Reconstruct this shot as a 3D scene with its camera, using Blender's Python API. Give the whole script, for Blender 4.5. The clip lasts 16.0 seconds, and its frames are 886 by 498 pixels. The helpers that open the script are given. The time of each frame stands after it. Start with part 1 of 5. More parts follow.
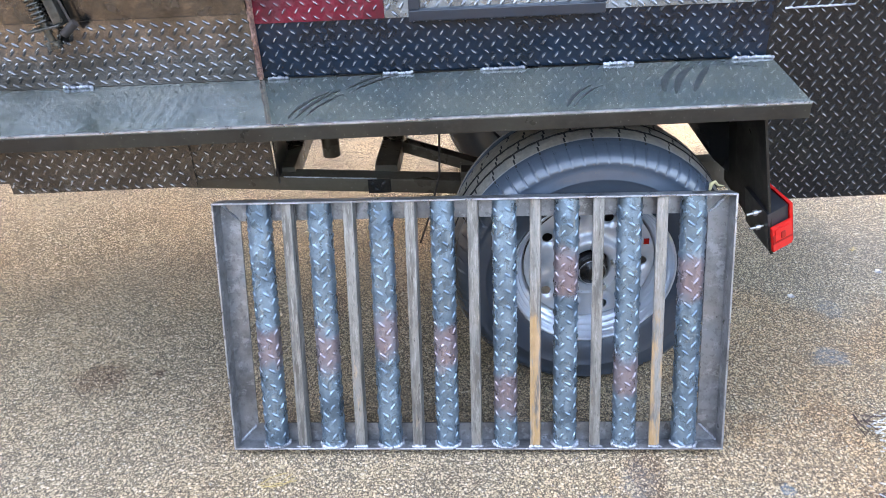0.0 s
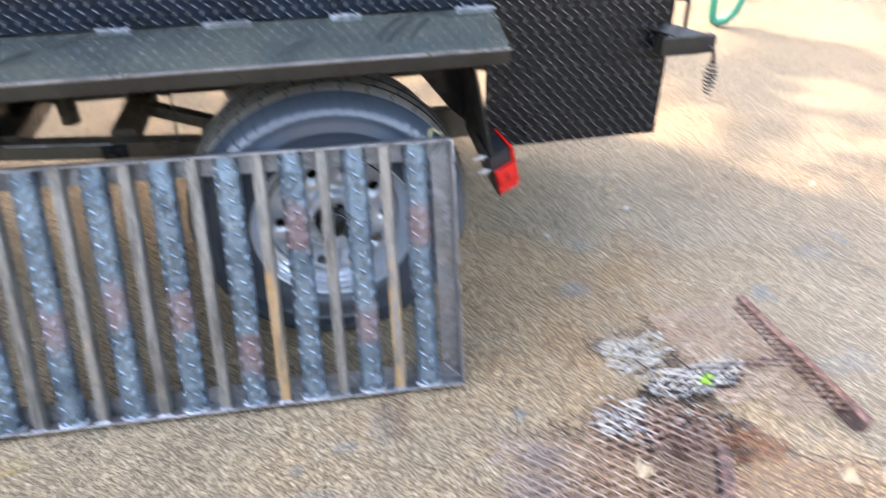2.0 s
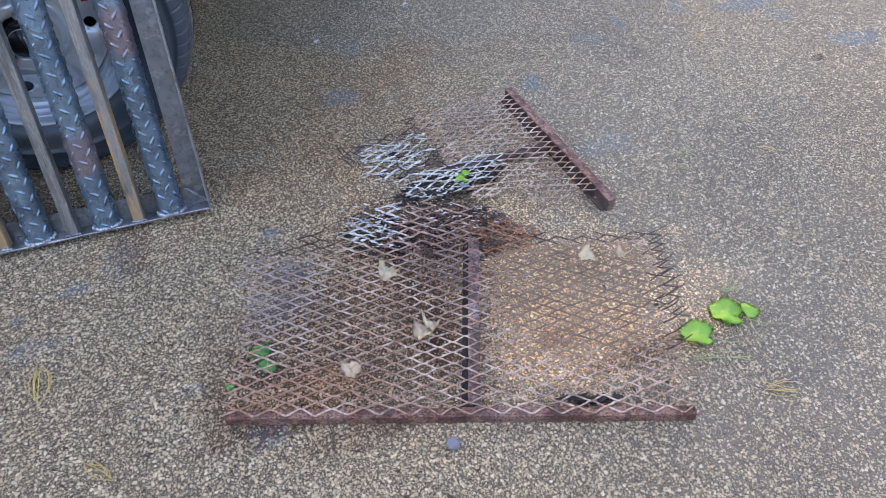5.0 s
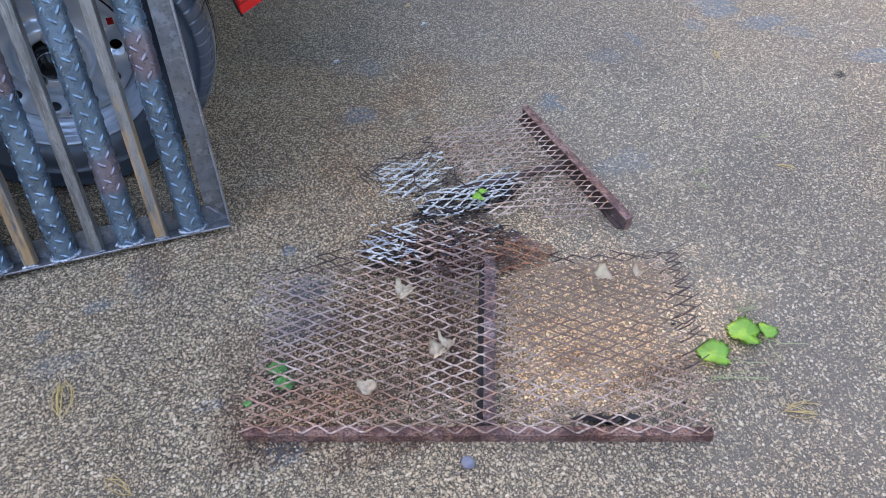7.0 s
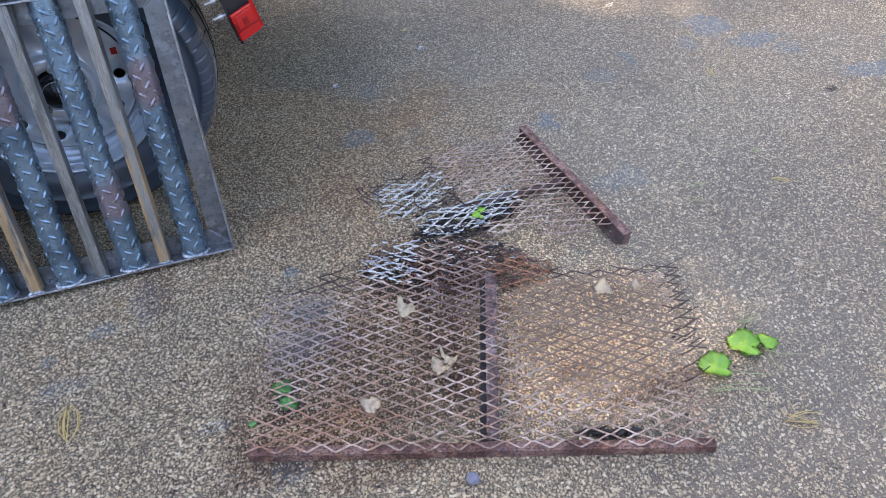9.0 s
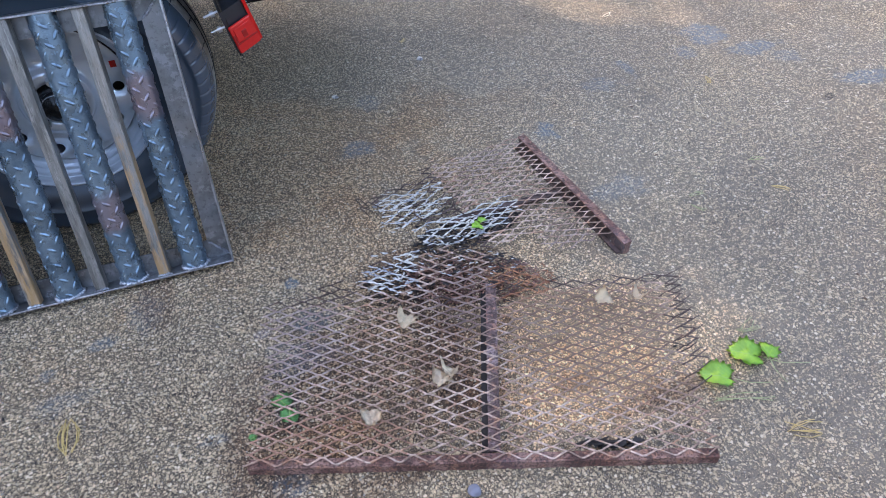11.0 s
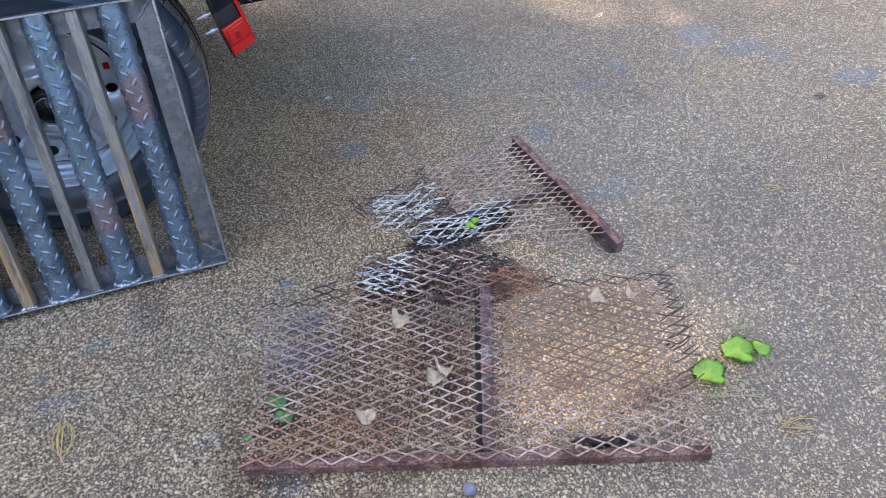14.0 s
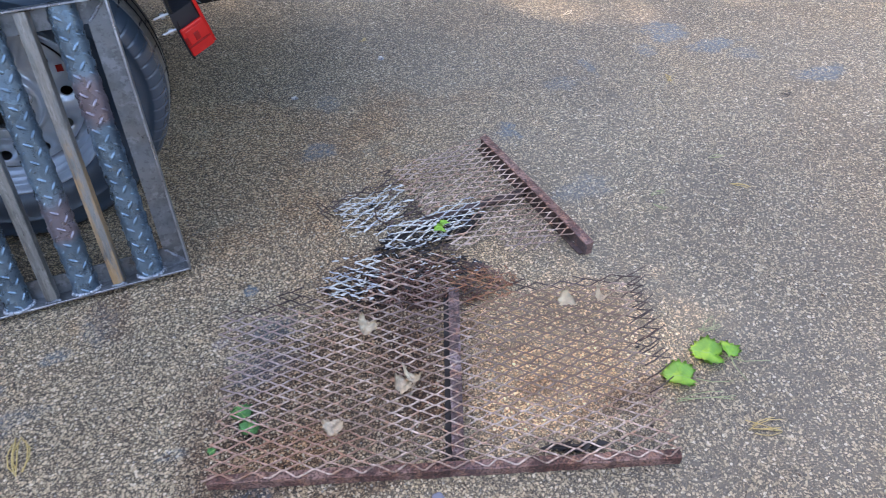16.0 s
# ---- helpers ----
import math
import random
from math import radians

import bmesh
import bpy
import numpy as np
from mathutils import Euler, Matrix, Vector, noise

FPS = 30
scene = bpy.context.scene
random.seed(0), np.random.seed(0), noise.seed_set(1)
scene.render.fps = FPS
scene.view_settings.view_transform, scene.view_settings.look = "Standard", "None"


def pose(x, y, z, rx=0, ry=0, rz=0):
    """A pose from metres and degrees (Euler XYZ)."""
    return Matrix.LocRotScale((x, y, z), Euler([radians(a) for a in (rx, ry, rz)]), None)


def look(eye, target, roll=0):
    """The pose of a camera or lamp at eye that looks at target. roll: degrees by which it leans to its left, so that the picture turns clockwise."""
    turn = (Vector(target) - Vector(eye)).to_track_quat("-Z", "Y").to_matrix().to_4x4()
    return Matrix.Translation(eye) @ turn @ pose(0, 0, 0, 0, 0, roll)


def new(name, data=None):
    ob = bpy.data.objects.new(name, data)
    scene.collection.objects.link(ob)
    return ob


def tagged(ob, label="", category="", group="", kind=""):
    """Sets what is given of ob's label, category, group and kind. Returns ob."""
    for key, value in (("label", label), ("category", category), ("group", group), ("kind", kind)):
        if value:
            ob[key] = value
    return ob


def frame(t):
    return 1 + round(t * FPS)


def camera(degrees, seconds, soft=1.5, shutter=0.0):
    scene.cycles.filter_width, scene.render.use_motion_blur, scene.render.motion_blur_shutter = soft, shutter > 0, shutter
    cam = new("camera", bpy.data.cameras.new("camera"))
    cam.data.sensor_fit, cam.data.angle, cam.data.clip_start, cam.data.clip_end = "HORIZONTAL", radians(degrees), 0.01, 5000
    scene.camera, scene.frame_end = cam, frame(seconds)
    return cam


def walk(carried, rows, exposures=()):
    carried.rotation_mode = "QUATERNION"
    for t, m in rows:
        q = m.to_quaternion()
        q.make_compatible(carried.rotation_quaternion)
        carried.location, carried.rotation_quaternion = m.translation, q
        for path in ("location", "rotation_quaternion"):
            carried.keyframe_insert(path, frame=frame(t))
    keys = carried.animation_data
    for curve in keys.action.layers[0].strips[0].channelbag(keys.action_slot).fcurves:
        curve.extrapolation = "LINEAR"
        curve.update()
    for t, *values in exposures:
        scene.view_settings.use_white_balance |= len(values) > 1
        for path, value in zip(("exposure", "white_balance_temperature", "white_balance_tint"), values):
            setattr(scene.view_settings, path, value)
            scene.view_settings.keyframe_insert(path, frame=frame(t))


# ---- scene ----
cam = camera(63.7, 16.0, soft=0.6, shutter=0.3)
PATH = [
    (0, (0.633, -1.294, 1.337), (0.527, 0.432, 0.332), -2.7),
    (0.5, (0.639, -1.298, 1.343), (0.541, 0.43, 0.341), -2.4),
    (1, (0.672, -1.309, 1.337), (0.604, 0.419, 0.332), -2.0),
    (1.5, (0.771, -1.323, 1.342), (0.73, 0.407, 0.34), -2.7),
    (1.9, (0.933, -1.35, 1.298), (1.096, 0.358, 0.271), -1.7),
    (2, (0.948, -1.338, 1.309), (1.21, 0.316, 0.217), -0.3),
    (2.1, (0.994, -1.342, 1.293), (1.325, 0.26, 0.142), 0.7),
    (2.5, (1.041, -1.355, 1.28), (1.758, 0.025, 0.022), 4.0),
    (3, (1.112, -1.379, 1.214), (1.889, -0.185, -0.19), 6.5),
    (3.5, (1.241, -1.361, 1.209), (1.884, -0.14, -0.238), 5.8),
    (4, (1.275, -1.358, 1.21), (1.847, -0.121, -0.254), 4.4),
    (6.5, (1.276, -1.358, 1.214), (1.738, -0.047, -0.223), 0.7),
    (7, (1.284, -1.362, 1.225), (1.748, -0.047, -0.209), 0.6),
    (7.5, (1.283, -1.371, 1.224), (1.75, -0.046, -0.199), 0.4),
    (8, (1.281, -1.377, 1.23), (1.753, -0.038, -0.179), -0.2),
    (8.5, (1.282, -1.38, 1.234), (1.754, -0.03, -0.164), -0.6),
    (9, (1.28, -1.381, 1.232), (1.754, -0.023, -0.158), -0.7),
    (9.5, (1.28, -1.379, 1.231), (1.758, -0.018, -0.154), -0.9),
    (11.8, (1.284, -1.374, 1.233), (1.765, 0.002, -0.135), -1.1),
    (12, (1.288, -1.372, 1.232), (1.768, -0.001, -0.142), -1.2),
    (12.5, (1.288, -1.369, 1.231), (1.777, -0.003, -0.145), -1.1),
    (13, (1.281, -1.373, 1.232), (1.771, -0.005, -0.142), -1.1),
    (13.5, (1.279, -1.378, 1.234), (1.771, -0.008, -0.138), -1.1),
    (14, (1.28, -1.383, 1.236), (1.776, -0.013, -0.134), -0.9),
    (14.5, (1.278, -1.385, 1.24), (1.775, -0.014, -0.128), -0.8),
    (15, (1.279, -1.385, 1.236), (1.775, -0.012, -0.131), -0.7),
    (15.5, (1.29, -1.386, 1.238), (1.786, -0.015, -0.131), -0.8),
    (16, (1.31, -1.359, 1.235), (1.864, -0.023, -0.147), 0.2),
]
EXPOSURES = [(0.0, 4.02, 8200, 14.5), (1.6, 4.06, 8650, 15.5), (2.4, 3.25, 8800, 16), (3.0, 2.88, 7900, 16), (4.0, 2.82, 7300, 15), (6.5, 2.8, 7050, 15), (16.0, 2.81, 7100, 15)]
walk(cam, [(t, look(eye, target, roll)) for t, eye, target, roll in PATH], EXPOSURES)

# ---- world, sun, exposure ----
SUN_DIR = Vector((-0.46, 0.62, 0.64)).normalized()
SUN_ELEV = math.asin(SUN_DIR.z)
SUN_AZ = math.atan2(SUN_DIR.x, SUN_DIR.y)
world = bpy.data.worlds.new("sky")
scene.world = world
world.use_nodes = True
wn = world.node_tree.nodes
sky = wn.new("ShaderNodeTexSky")
sky.sky_type = "NISHITA"
sky.sun_disc = False
sky.sun_elevation = SUN_ELEV
sky.sun_rotation = SUN_AZ
sky.air_density, sky.dust_density, sky.ozone_density = 1.0, 2.0, 1.0
wn["Background"].inputs["Strength"].default_value = 0.15
world.node_tree.links.new(sky.outputs[0], wn["Background"].inputs["Color"])
sun_data = bpy.data.lights.new("sun", "SUN")
sun_data.energy = 0.9
sun_data.angle = radians(0.6)
sun_data.color = (1.0, 0.92, 0.82)
sun = new("sun", sun_data)
sun.matrix_world = look(SUN_DIR * 30, (0, 0, 0))

# ---- materials ----


class Mat:
    """A small builder for procedural node materials."""

    def __init__(self, name, color=(0.5, 0.5, 0.5), rough=0.5, metal=0.0, coords="Object"):
        self.m = bpy.data.materials.new(name)
        self.m.use_nodes = True
        self.t = self.m.node_tree
        self.b = self.t.nodes["Principled BSDF"]
        self.b.inputs["Base Color"].default_value = (*color, 1)
        self.b.inputs["Roughness"].default_value = rough
        self.b.inputs["Metallic"].default_value = metal
        self.tc = self.node("ShaderNodeTexCoord")
        self.vec = self.tc.outputs[coords]
        self.col = None
        self.first = color

    def node(self, kind, operation="", feature="", interpolation_type="", data_type="", blend_type=""):
        n = self.t.nodes.new(kind)
        if operation:
            n.operation = operation
        if feature:
            n.feature = feature
        if interpolation_type:
            n.interpolation_type = interpolation_type
        if data_type:
            n.data_type = data_type
        if blend_type:
            n.blend_type = blend_type
        return n

    def link(self, a, b):
        self.t.links.new(a, b)
        return self

    def put(self, socket, value):
        if isinstance(value, (int, float)):
            socket.default_value = value
        elif isinstance(value, tuple):
            socket.default_value = (*value, 1) if len(value) == 3 and len(socket.default_value) == 4 else value
        else:
            self.t.links.new(value, socket)

    def shifted(self, amount=7.0):
        """Moves the pattern from object to object."""
        info = self.node("ShaderNodeObjectInfo")
        mul = self.node("ShaderNodeVectorMath", operation="SCALE")
        mul.inputs[0].default_value = (amount, amount * 1.7, amount * 0.6)
        self.link(info.outputs["Random"], mul.inputs["Scale"])
        add = self.node("ShaderNodeVectorMath", operation="ADD")
        self.link(self.vec, add.inputs[0]).link(mul.outputs[0], add.inputs[1])
        self.vec = add.outputs[0]
        return self

    def stretched(self, x, y, z):
        mp = self.node("ShaderNodeMapping")
        mp.inputs["Scale"].default_value = (x, y, z)
        self.link(self.vec, mp.inputs["Vector"])
        return mp.outputs[0]

    def noise(self, scale, detail=4, rough=0.55, vec=None, distort=0.0):
        n = self.node("ShaderNodeTexNoise")
        n.inputs["Scale"].default_value = scale
        n.inputs["Detail"].default_value = detail
        n.inputs["Roughness"].default_value = rough
        n.inputs["Distortion"].default_value = distort
        self.link(vec or self.vec, n.inputs["Vector"])
        return n.outputs["Fac"]

    def voronoi(self, scale, feature="F1", vec=None, out="Distance", rand=1.0):
        n = self.node("ShaderNodeTexVoronoi", feature=feature)
        n.inputs["Scale"].default_value = scale
        n.inputs["Randomness"].default_value = rand
        self.link(vec or self.vec, n.inputs["Vector"])
        return n.outputs[out]

    def ramp(self, fac, lo, hi, a=0.0, b=1.0):
        n = self.node("ShaderNodeMapRange", interpolation_type="SMOOTHSTEP")
        for i, v in ((1, lo), (2, hi), (3, a), (4, b)):
            n.inputs[i].default_value = v
        self.link(fac, n.inputs[0])
        return n.outputs[0]

    def math(self, op, a, b=0.0):
        n = self.node("ShaderNodeMath", operation=op)
        self.put(n.inputs[0], a)
        self.put(n.inputs[1], b)
        return n.outputs[0]

    def mix(self, fac, a, b, blend="MIX"):
        n = self.node("ShaderNodeMix", data_type="RGBA", blend_type=blend)
        self.put(n.inputs[0], fac)
        self.put(n.inputs[6], a)
        self.put(n.inputs[7], b)
        return n.outputs[2]

    def over(self, fac, color, blend="MIX"):
        """Lays a colour over what is there, by a mask."""
        self.col = self.mix(fac, self.col if self.col is not None else self.first, color, blend)
        self.link(self.col, self.b.inputs["Base Color"])
        return self

    def rough(self, fac):
        self.put(self.b.inputs["Roughness"], fac)
        return self

    def metal(self, fac):
        self.put(self.b.inputs["Metallic"], fac)
        return self

    def bump(self, height, strength=0.3, dist=0.002):
        n = self.node("ShaderNodeBump")
        n.inputs["Strength"].default_value = strength
        n.inputs["Distance"].default_value = dist
        self.link(height, n.inputs["Height"])
        last = self.b.inputs["Normal"].links
        if last:
            self.link(last[0].from_socket, n.inputs["Normal"])
        self.link(n.outputs[0], self.b.inputs["Normal"])
        return self

    def spot(self, x, y, rx, ry, ragged=0.5, scale=9.0):
        """A mask in the shape of a ragged stain round (x, y)."""
        mp = self.node("ShaderNodeMapping")
        mp.inputs["Location"].default_value = (-x / rx, -y / ry, 0)
        mp.inputs["Scale"].default_value = (1 / rx, 1 / ry, 0)
        self.link(self.vec, mp.inputs["Vector"])
        ln = self.node("ShaderNodeVectorMath", operation="LENGTH")
        self.link(mp.outputs[0], ln.inputs[0])
        wob = self.math("MULTIPLY", self.math("SUBTRACT", self.noise(scale, 5, 0.65), 0.5), ragged * 3)
        return self.ramp(self.math("ADD", ln.outputs["Value"], wob), 1.15, 0.55)


def ground_material():
    k = Mat("chip_seal_asphalt", (0.1, 0.09, 0.075), 0.85)

    def shaken(vec, scale, amount):
        n = k.node("ShaderNodeTexNoise")
        n.inputs["Scale"].default_value = scale
        n.inputs["Detail"].default_value = 3.0
        mul = k.node("ShaderNodeVectorMath", operation="SCALE")
        mul.inputs["Scale"].default_value = amount
        add = k.node("ShaderNodeVectorMath", operation="ADD")
        k.link(vec, n.inputs["Vector"]).link(n.outputs["Color"], mul.inputs[0])
        k.link(vec, add.inputs[0]).link(mul.outputs[0], add.inputs[1])
        return add.outputs[0]

    v = shaken(shaken(k.vec, 60.0, 0.006), 300.0, 0.0062)
    ax = k.node("ShaderNodeSeparateXYZ")
    k.link(k.vec, ax.inputs[0])
    bare = k.ramp(k.math("ADD", ax.outputs["X"], k.math("MULTIPLY", k.math("SUBTRACT", k.noise(2.5, 4), 0.5), 1.2)), 1.3, 2.3)
    loose = k.math("SUBTRACT", k.math("SUBTRACT", k.noise(4.5, 5, 0.6), 0.5), k.math("MULTIPLY", bare, 0.22))

    def chips(scale, least, spread, absent):
        """Separate stones in the binder: mask, dark joint round each stone, its random values and its slope."""
        cell = k.node("ShaderNodeTexVoronoi", feature="F1")
        cell.inputs["Scale"].default_value = scale
        k.link(v, cell.inputs["Vector"])
        tone = k.node("ShaderNodeSeparateColor")
        k.link(cell.outputs["Color"], tone.inputs[0])
        size = k.math("ADD", k.math("MULTIPLY", tone.outputs[0], spread), least)
        gap = k.math("SUBTRACT", cell.outputs["Distance"], size)
        there = k.ramp(k.math("ADD", tone.outputs[2], loose), absent, absent + 0.05)
        stone = k.math("MULTIPLY", k.ramp(gap, 0.05, -0.05), there)
        joint = k.math("MULTIPLY", k.ramp(gap, 0.2, 0.06), there)
        away = k.node("ShaderNodeVectorMath", operation="SUBTRACT")
        k.link(v, away.inputs[0]).link(cell.outputs["Position"], away.inputs[1])
        lean = k.node("ShaderNodeVectorMath", operation="SUBTRACT")
        k.link(cell.outputs["Color"], lean.inputs[0])
        lean.inputs[1].default_value = (0.5, 0.5, 0.5)
        slope = k.node("ShaderNodeVectorMath", operation="DOT_PRODUCT")
        k.link(away.outputs[0], slope.inputs[0]).link(lean.outputs[0], slope.inputs[1])
        tilt = k.math("MULTIPLY", k.math("MULTIPLY", slope.outputs["Value"], scale * 1.3), stone)
        return stone, joint, tone, tilt

    big, big_joint, big_tone, big_tilt = chips(158, 0.31, 0.3, 0.05)
    fine, fine_joint, fine_tone, fine_tilt = chips(320, 0.27, 0.28, 0.1)

    def stone_colour(tone):
        c = k.mix(tone.outputs[1], (0.43, 0.318, 0.195), (0.72, 0.555, 0.36))
        c = k.mix(k.ramp(tone.outputs[0], 0.9, 0.97), c, (0.76, 0.64, 0.47))
        c = k.mix(k.ramp(tone.outputs[0], 0.2, 0.1, 0, 0.8), c, (0.33, 0.285, 0.24))
        return k.mix(k.ramp(k.noise(420, 3), 0.5, 0.62, 0, 0.4), c, (0.3, 0.215, 0.13))

    binder = k.mix(k.ramp(k.noise(210, 4, 0.7), 0.42, 0.64), (0.042, 0.033, 0.026), (0.28, 0.208, 0.135))
    binder = k.mix(k.ramp(k.noise(620, 2), 0.5, 0.62, 0, 0.75), binder, (0.4, 0.3, 0.195))
    binder = k.mix(k.math("MULTIPLY", bare, 0.7), binder, k.mix(k.noise(330, 3), (0.12, 0.098, 0.077), (0.29, 0.238, 0.184)))
    held = k.math("SUBTRACT", 1.0, k.math("MULTIPLY", bare, 0.15))
    k.col = k.mix(k.math("MULTIPLY", k.math("MULTIPLY", fine_joint, held), 0.8), binder, (0.045, 0.036, 0.03))
    k.col = k.mix(fine, k.col, stone_colour(fine_tone))
    k.col = k.mix(k.math("MULTIPLY", k.math("MULTIPLY", big_joint, held), 0.88), k.col, (0.03, 0.025, 0.021))
    k.col = k.mix(big, k.col, stone_colour(big_tone))
    # wide tone changes: dusty and worn areas
    k.over(k.ramp(k.noise(0.9, 5, 0.6), 0.4, 0.7, 0, 0.7), (1.2, 1.08, 0.94), "MULTIPLY")
    # greyer, darker areas at set places
    for x, y, rx, ry, f in ((2.85, -0.5, 0.6, 0.55, 0.6), (2.5, 0.75, 1.1, 0.45, 0.6), (1.3, 0.25, 0.35, 0.2, 0.3), (2.15, -0.95, 0.45, 0.3, 0.5)):
        k.over(k.math("MULTIPLY", k.spot(x, y, rx, ry, 0.6, 3.0), f), (0.76, 0.76, 0.78), "MULTIPLY")
    k.over(k.ramp(k.noise(2.6, 6, 0.65), 0.5, 0.75, 0, 0.6), (0.7, 0.69, 0.68), "MULTIPLY")
    k.over(k.ramp(k.noise(14, 5, 0.7), 0.62, 0.8, 0, 0.5), (0.5, 0.47, 0.45), "MULTIPLY")
    # reddish brown worn areas
    for x, y, rx, ry, f in ((1.5, 0.35, 0.5, 0.35, 0.8), (1.35, 0.0, 0.35, 0.2, 0.6), (0.95, -0.3, 0.25, 0.2, 0.15), (1.95, 0.35, 0.4, 0.15, 0.4), (0.1, 0.15, 0.3, 0.2, 0.4)):
        k.over(k.math("MULTIPLY", k.spot(x, y, rx, ry, 0.8, 5.0), f), (0.98, 0.84, 0.72), "MULTIPLY")
    # old blue paint stains
    for x, y, rx, ry, f in ((3.0, 0.6, 0.1, 0.08, 0.6), (2.86, 0.51, 0.05, 0.045, 0.4), (3.11, 0.45, 0.11, 0.05, 0.55), (3.17, 0.36, 0.07, 0.05, 0.35), (3.32, 0.15, 0.11, 0.05, 0.55), (2.61, 0.49, 0.02, 0.06, 0.45), (2.47, 0.42, 0.09, 0.05, 0.3), (2.18, 0.24, 0.04, 0.055, 0.6), (2.25, -0.08, 0.1, 0.06, 0.3), (1.63, 0.357, 0.055, 0.055, 0.5), (0.906, -0.163, 0.03, 0.024, 0.5), (0.79, -0.21, 0.018, 0.018, 0.5), (0.99, -0.1, 0.04, 0.07, 0.3), (0.82, -0.3, 0.06, 0.035, 0.3), (1.33, -0.125, 0.018, 0.018, 0.7), (1.1, -0.5, 0.03, 0.015, 0.4), (1.226, -0.644, 0.04, 0.03, 0.6), (1.355, -0.263, 0.06, 0.04, 0.55), (1.3, -0.36, 0.07, 0.06, 0.35), (1.72, 0.59, 0.05, 0.05, 0.3)):
        k.over(k.math("MULTIPLY", k.math("MULTIPLY", k.spot(x, y, rx, ry, 0.9, 14.0), f), k.ramp(k.noise(70, 5, 0.7), 0.3, 0.6)), (0.105, 0.165, 0.215))
    # oil, soot and soil marks; the long stripe paints shade beside the centre bar
    for x, y, rx, ry, f in ((-0.485, 0.286, 0.085, 0.085, 0.5), (-0.317, 0.304, 0.02, 0.025, 0.5), (1.47, -0.48, 0.34, 0.22, 0.55), (1.6, -0.46, 0.06, 0.2, 0.6), (1.68, -0.28, 0.13, 0.1, 0.6), (1.93, -0.72, 0.09, 0.025, 0.3), (1.83, -0.62, 0.06, 0.03, 0.4), (1.65, -0.2, 0.2, 0.12, 0.6), (1.24, -0.56, 0.08, 0.1, 0.35), (2.0, -0.72, 0.08, 0.05, 0.5), (1.02, -0.06, 0.05, 0.14, 0.35), (2.55, -0.36, 0.03, 0.02, 0.2), (1.2, -0.638, 0.11, 0.035, 0.45), (1.38, -0.7, 0.12, 0.03, 0.4), (1.13, -0.56, 0.04, 0.06, 0.35)):
        k.over(k.math("MULTIPLY", k.spot(x, y, rx, ry), f * 1.15), (0.4, 0.265, 0.21), "MULTIPLY")
    # rust dust below the old grating, brightened to paint the sun patches there
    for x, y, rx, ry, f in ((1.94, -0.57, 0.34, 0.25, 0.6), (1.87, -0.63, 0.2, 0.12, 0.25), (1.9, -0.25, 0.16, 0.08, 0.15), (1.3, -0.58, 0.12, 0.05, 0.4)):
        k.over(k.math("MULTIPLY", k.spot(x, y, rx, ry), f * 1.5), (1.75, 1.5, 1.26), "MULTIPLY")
    for x, y, rx, ry, f in ((1.33, -0.36, 0.08, 0.04, 0.12), (1.25, -0.47, 0.04, 0.06, 0.12), (1.24, -0.26, 0.03, 0.02, 0.3)):
        k.over(k.math("MULTIPLY", k.spot(x, y, rx, ry), f), (0.2, 0.17, 0.24))
    rise = k.math("ADD", k.math("ADD", big, big_tilt), k.math("MULTIPLY", k.math("ADD", fine, fine_tilt), 0.55))
    k.bump(k.math("ADD", rise, k.math("MULTIPLY", k.noise(420, 3), 0.5)), 1.0, 0.0036)
    k.bump(k.noise(6, 4), 0.25, 0.02)
    k.rough(k.ramp(big, 0, 1, 0.9, 0.68))
    return k.m


def paint_black(name, base=(0.012, 0.012, 0.013), rough=0.17, dust=0.35, coat=0.2):
    k = Mat(name, base, rough)
    k.over(k.ramp(k.noise(3.0, 6, 0.65), 0.44, 0.6, 0, dust), (0.13, 0.135, 0.105))
    k.over(k.ramp(k.noise(17, 5, 0.7), 0.52, 0.7, 0, dust * 0.8), (0.17, 0.165, 0.13))
    k.over(k.ramp(k.noise(90, 3, 0.7), 0.64, 0.74, 0, dust), (0.16, 0.15, 0.13))
    k.over(k.ramp(k.voronoi(70), 0.13, 0.05, 0, dust * 1.3), (0.55, 0.56, 0.52))
    k.over(k.ramp(k.noise(38, 5, 0.7), 0.52, 0.66, 0, dust * 0.7), tuple(c * 0.45 for c in base))
    k.rough(k.ramp(k.noise(5.0, 6, 0.6), 0.3, 0.75, rough * 0.7, rough * 2.0))
    k.bump(k.noise(45, 3), 0.06, 0.001)
    k.b.inputs["Specular IOR Level"].default_value = 0.27
    k.b.inputs["Coat Weight"].default_value = coat
    k.b.inputs["Coat Roughness"].default_value = 0.08
    return k.m


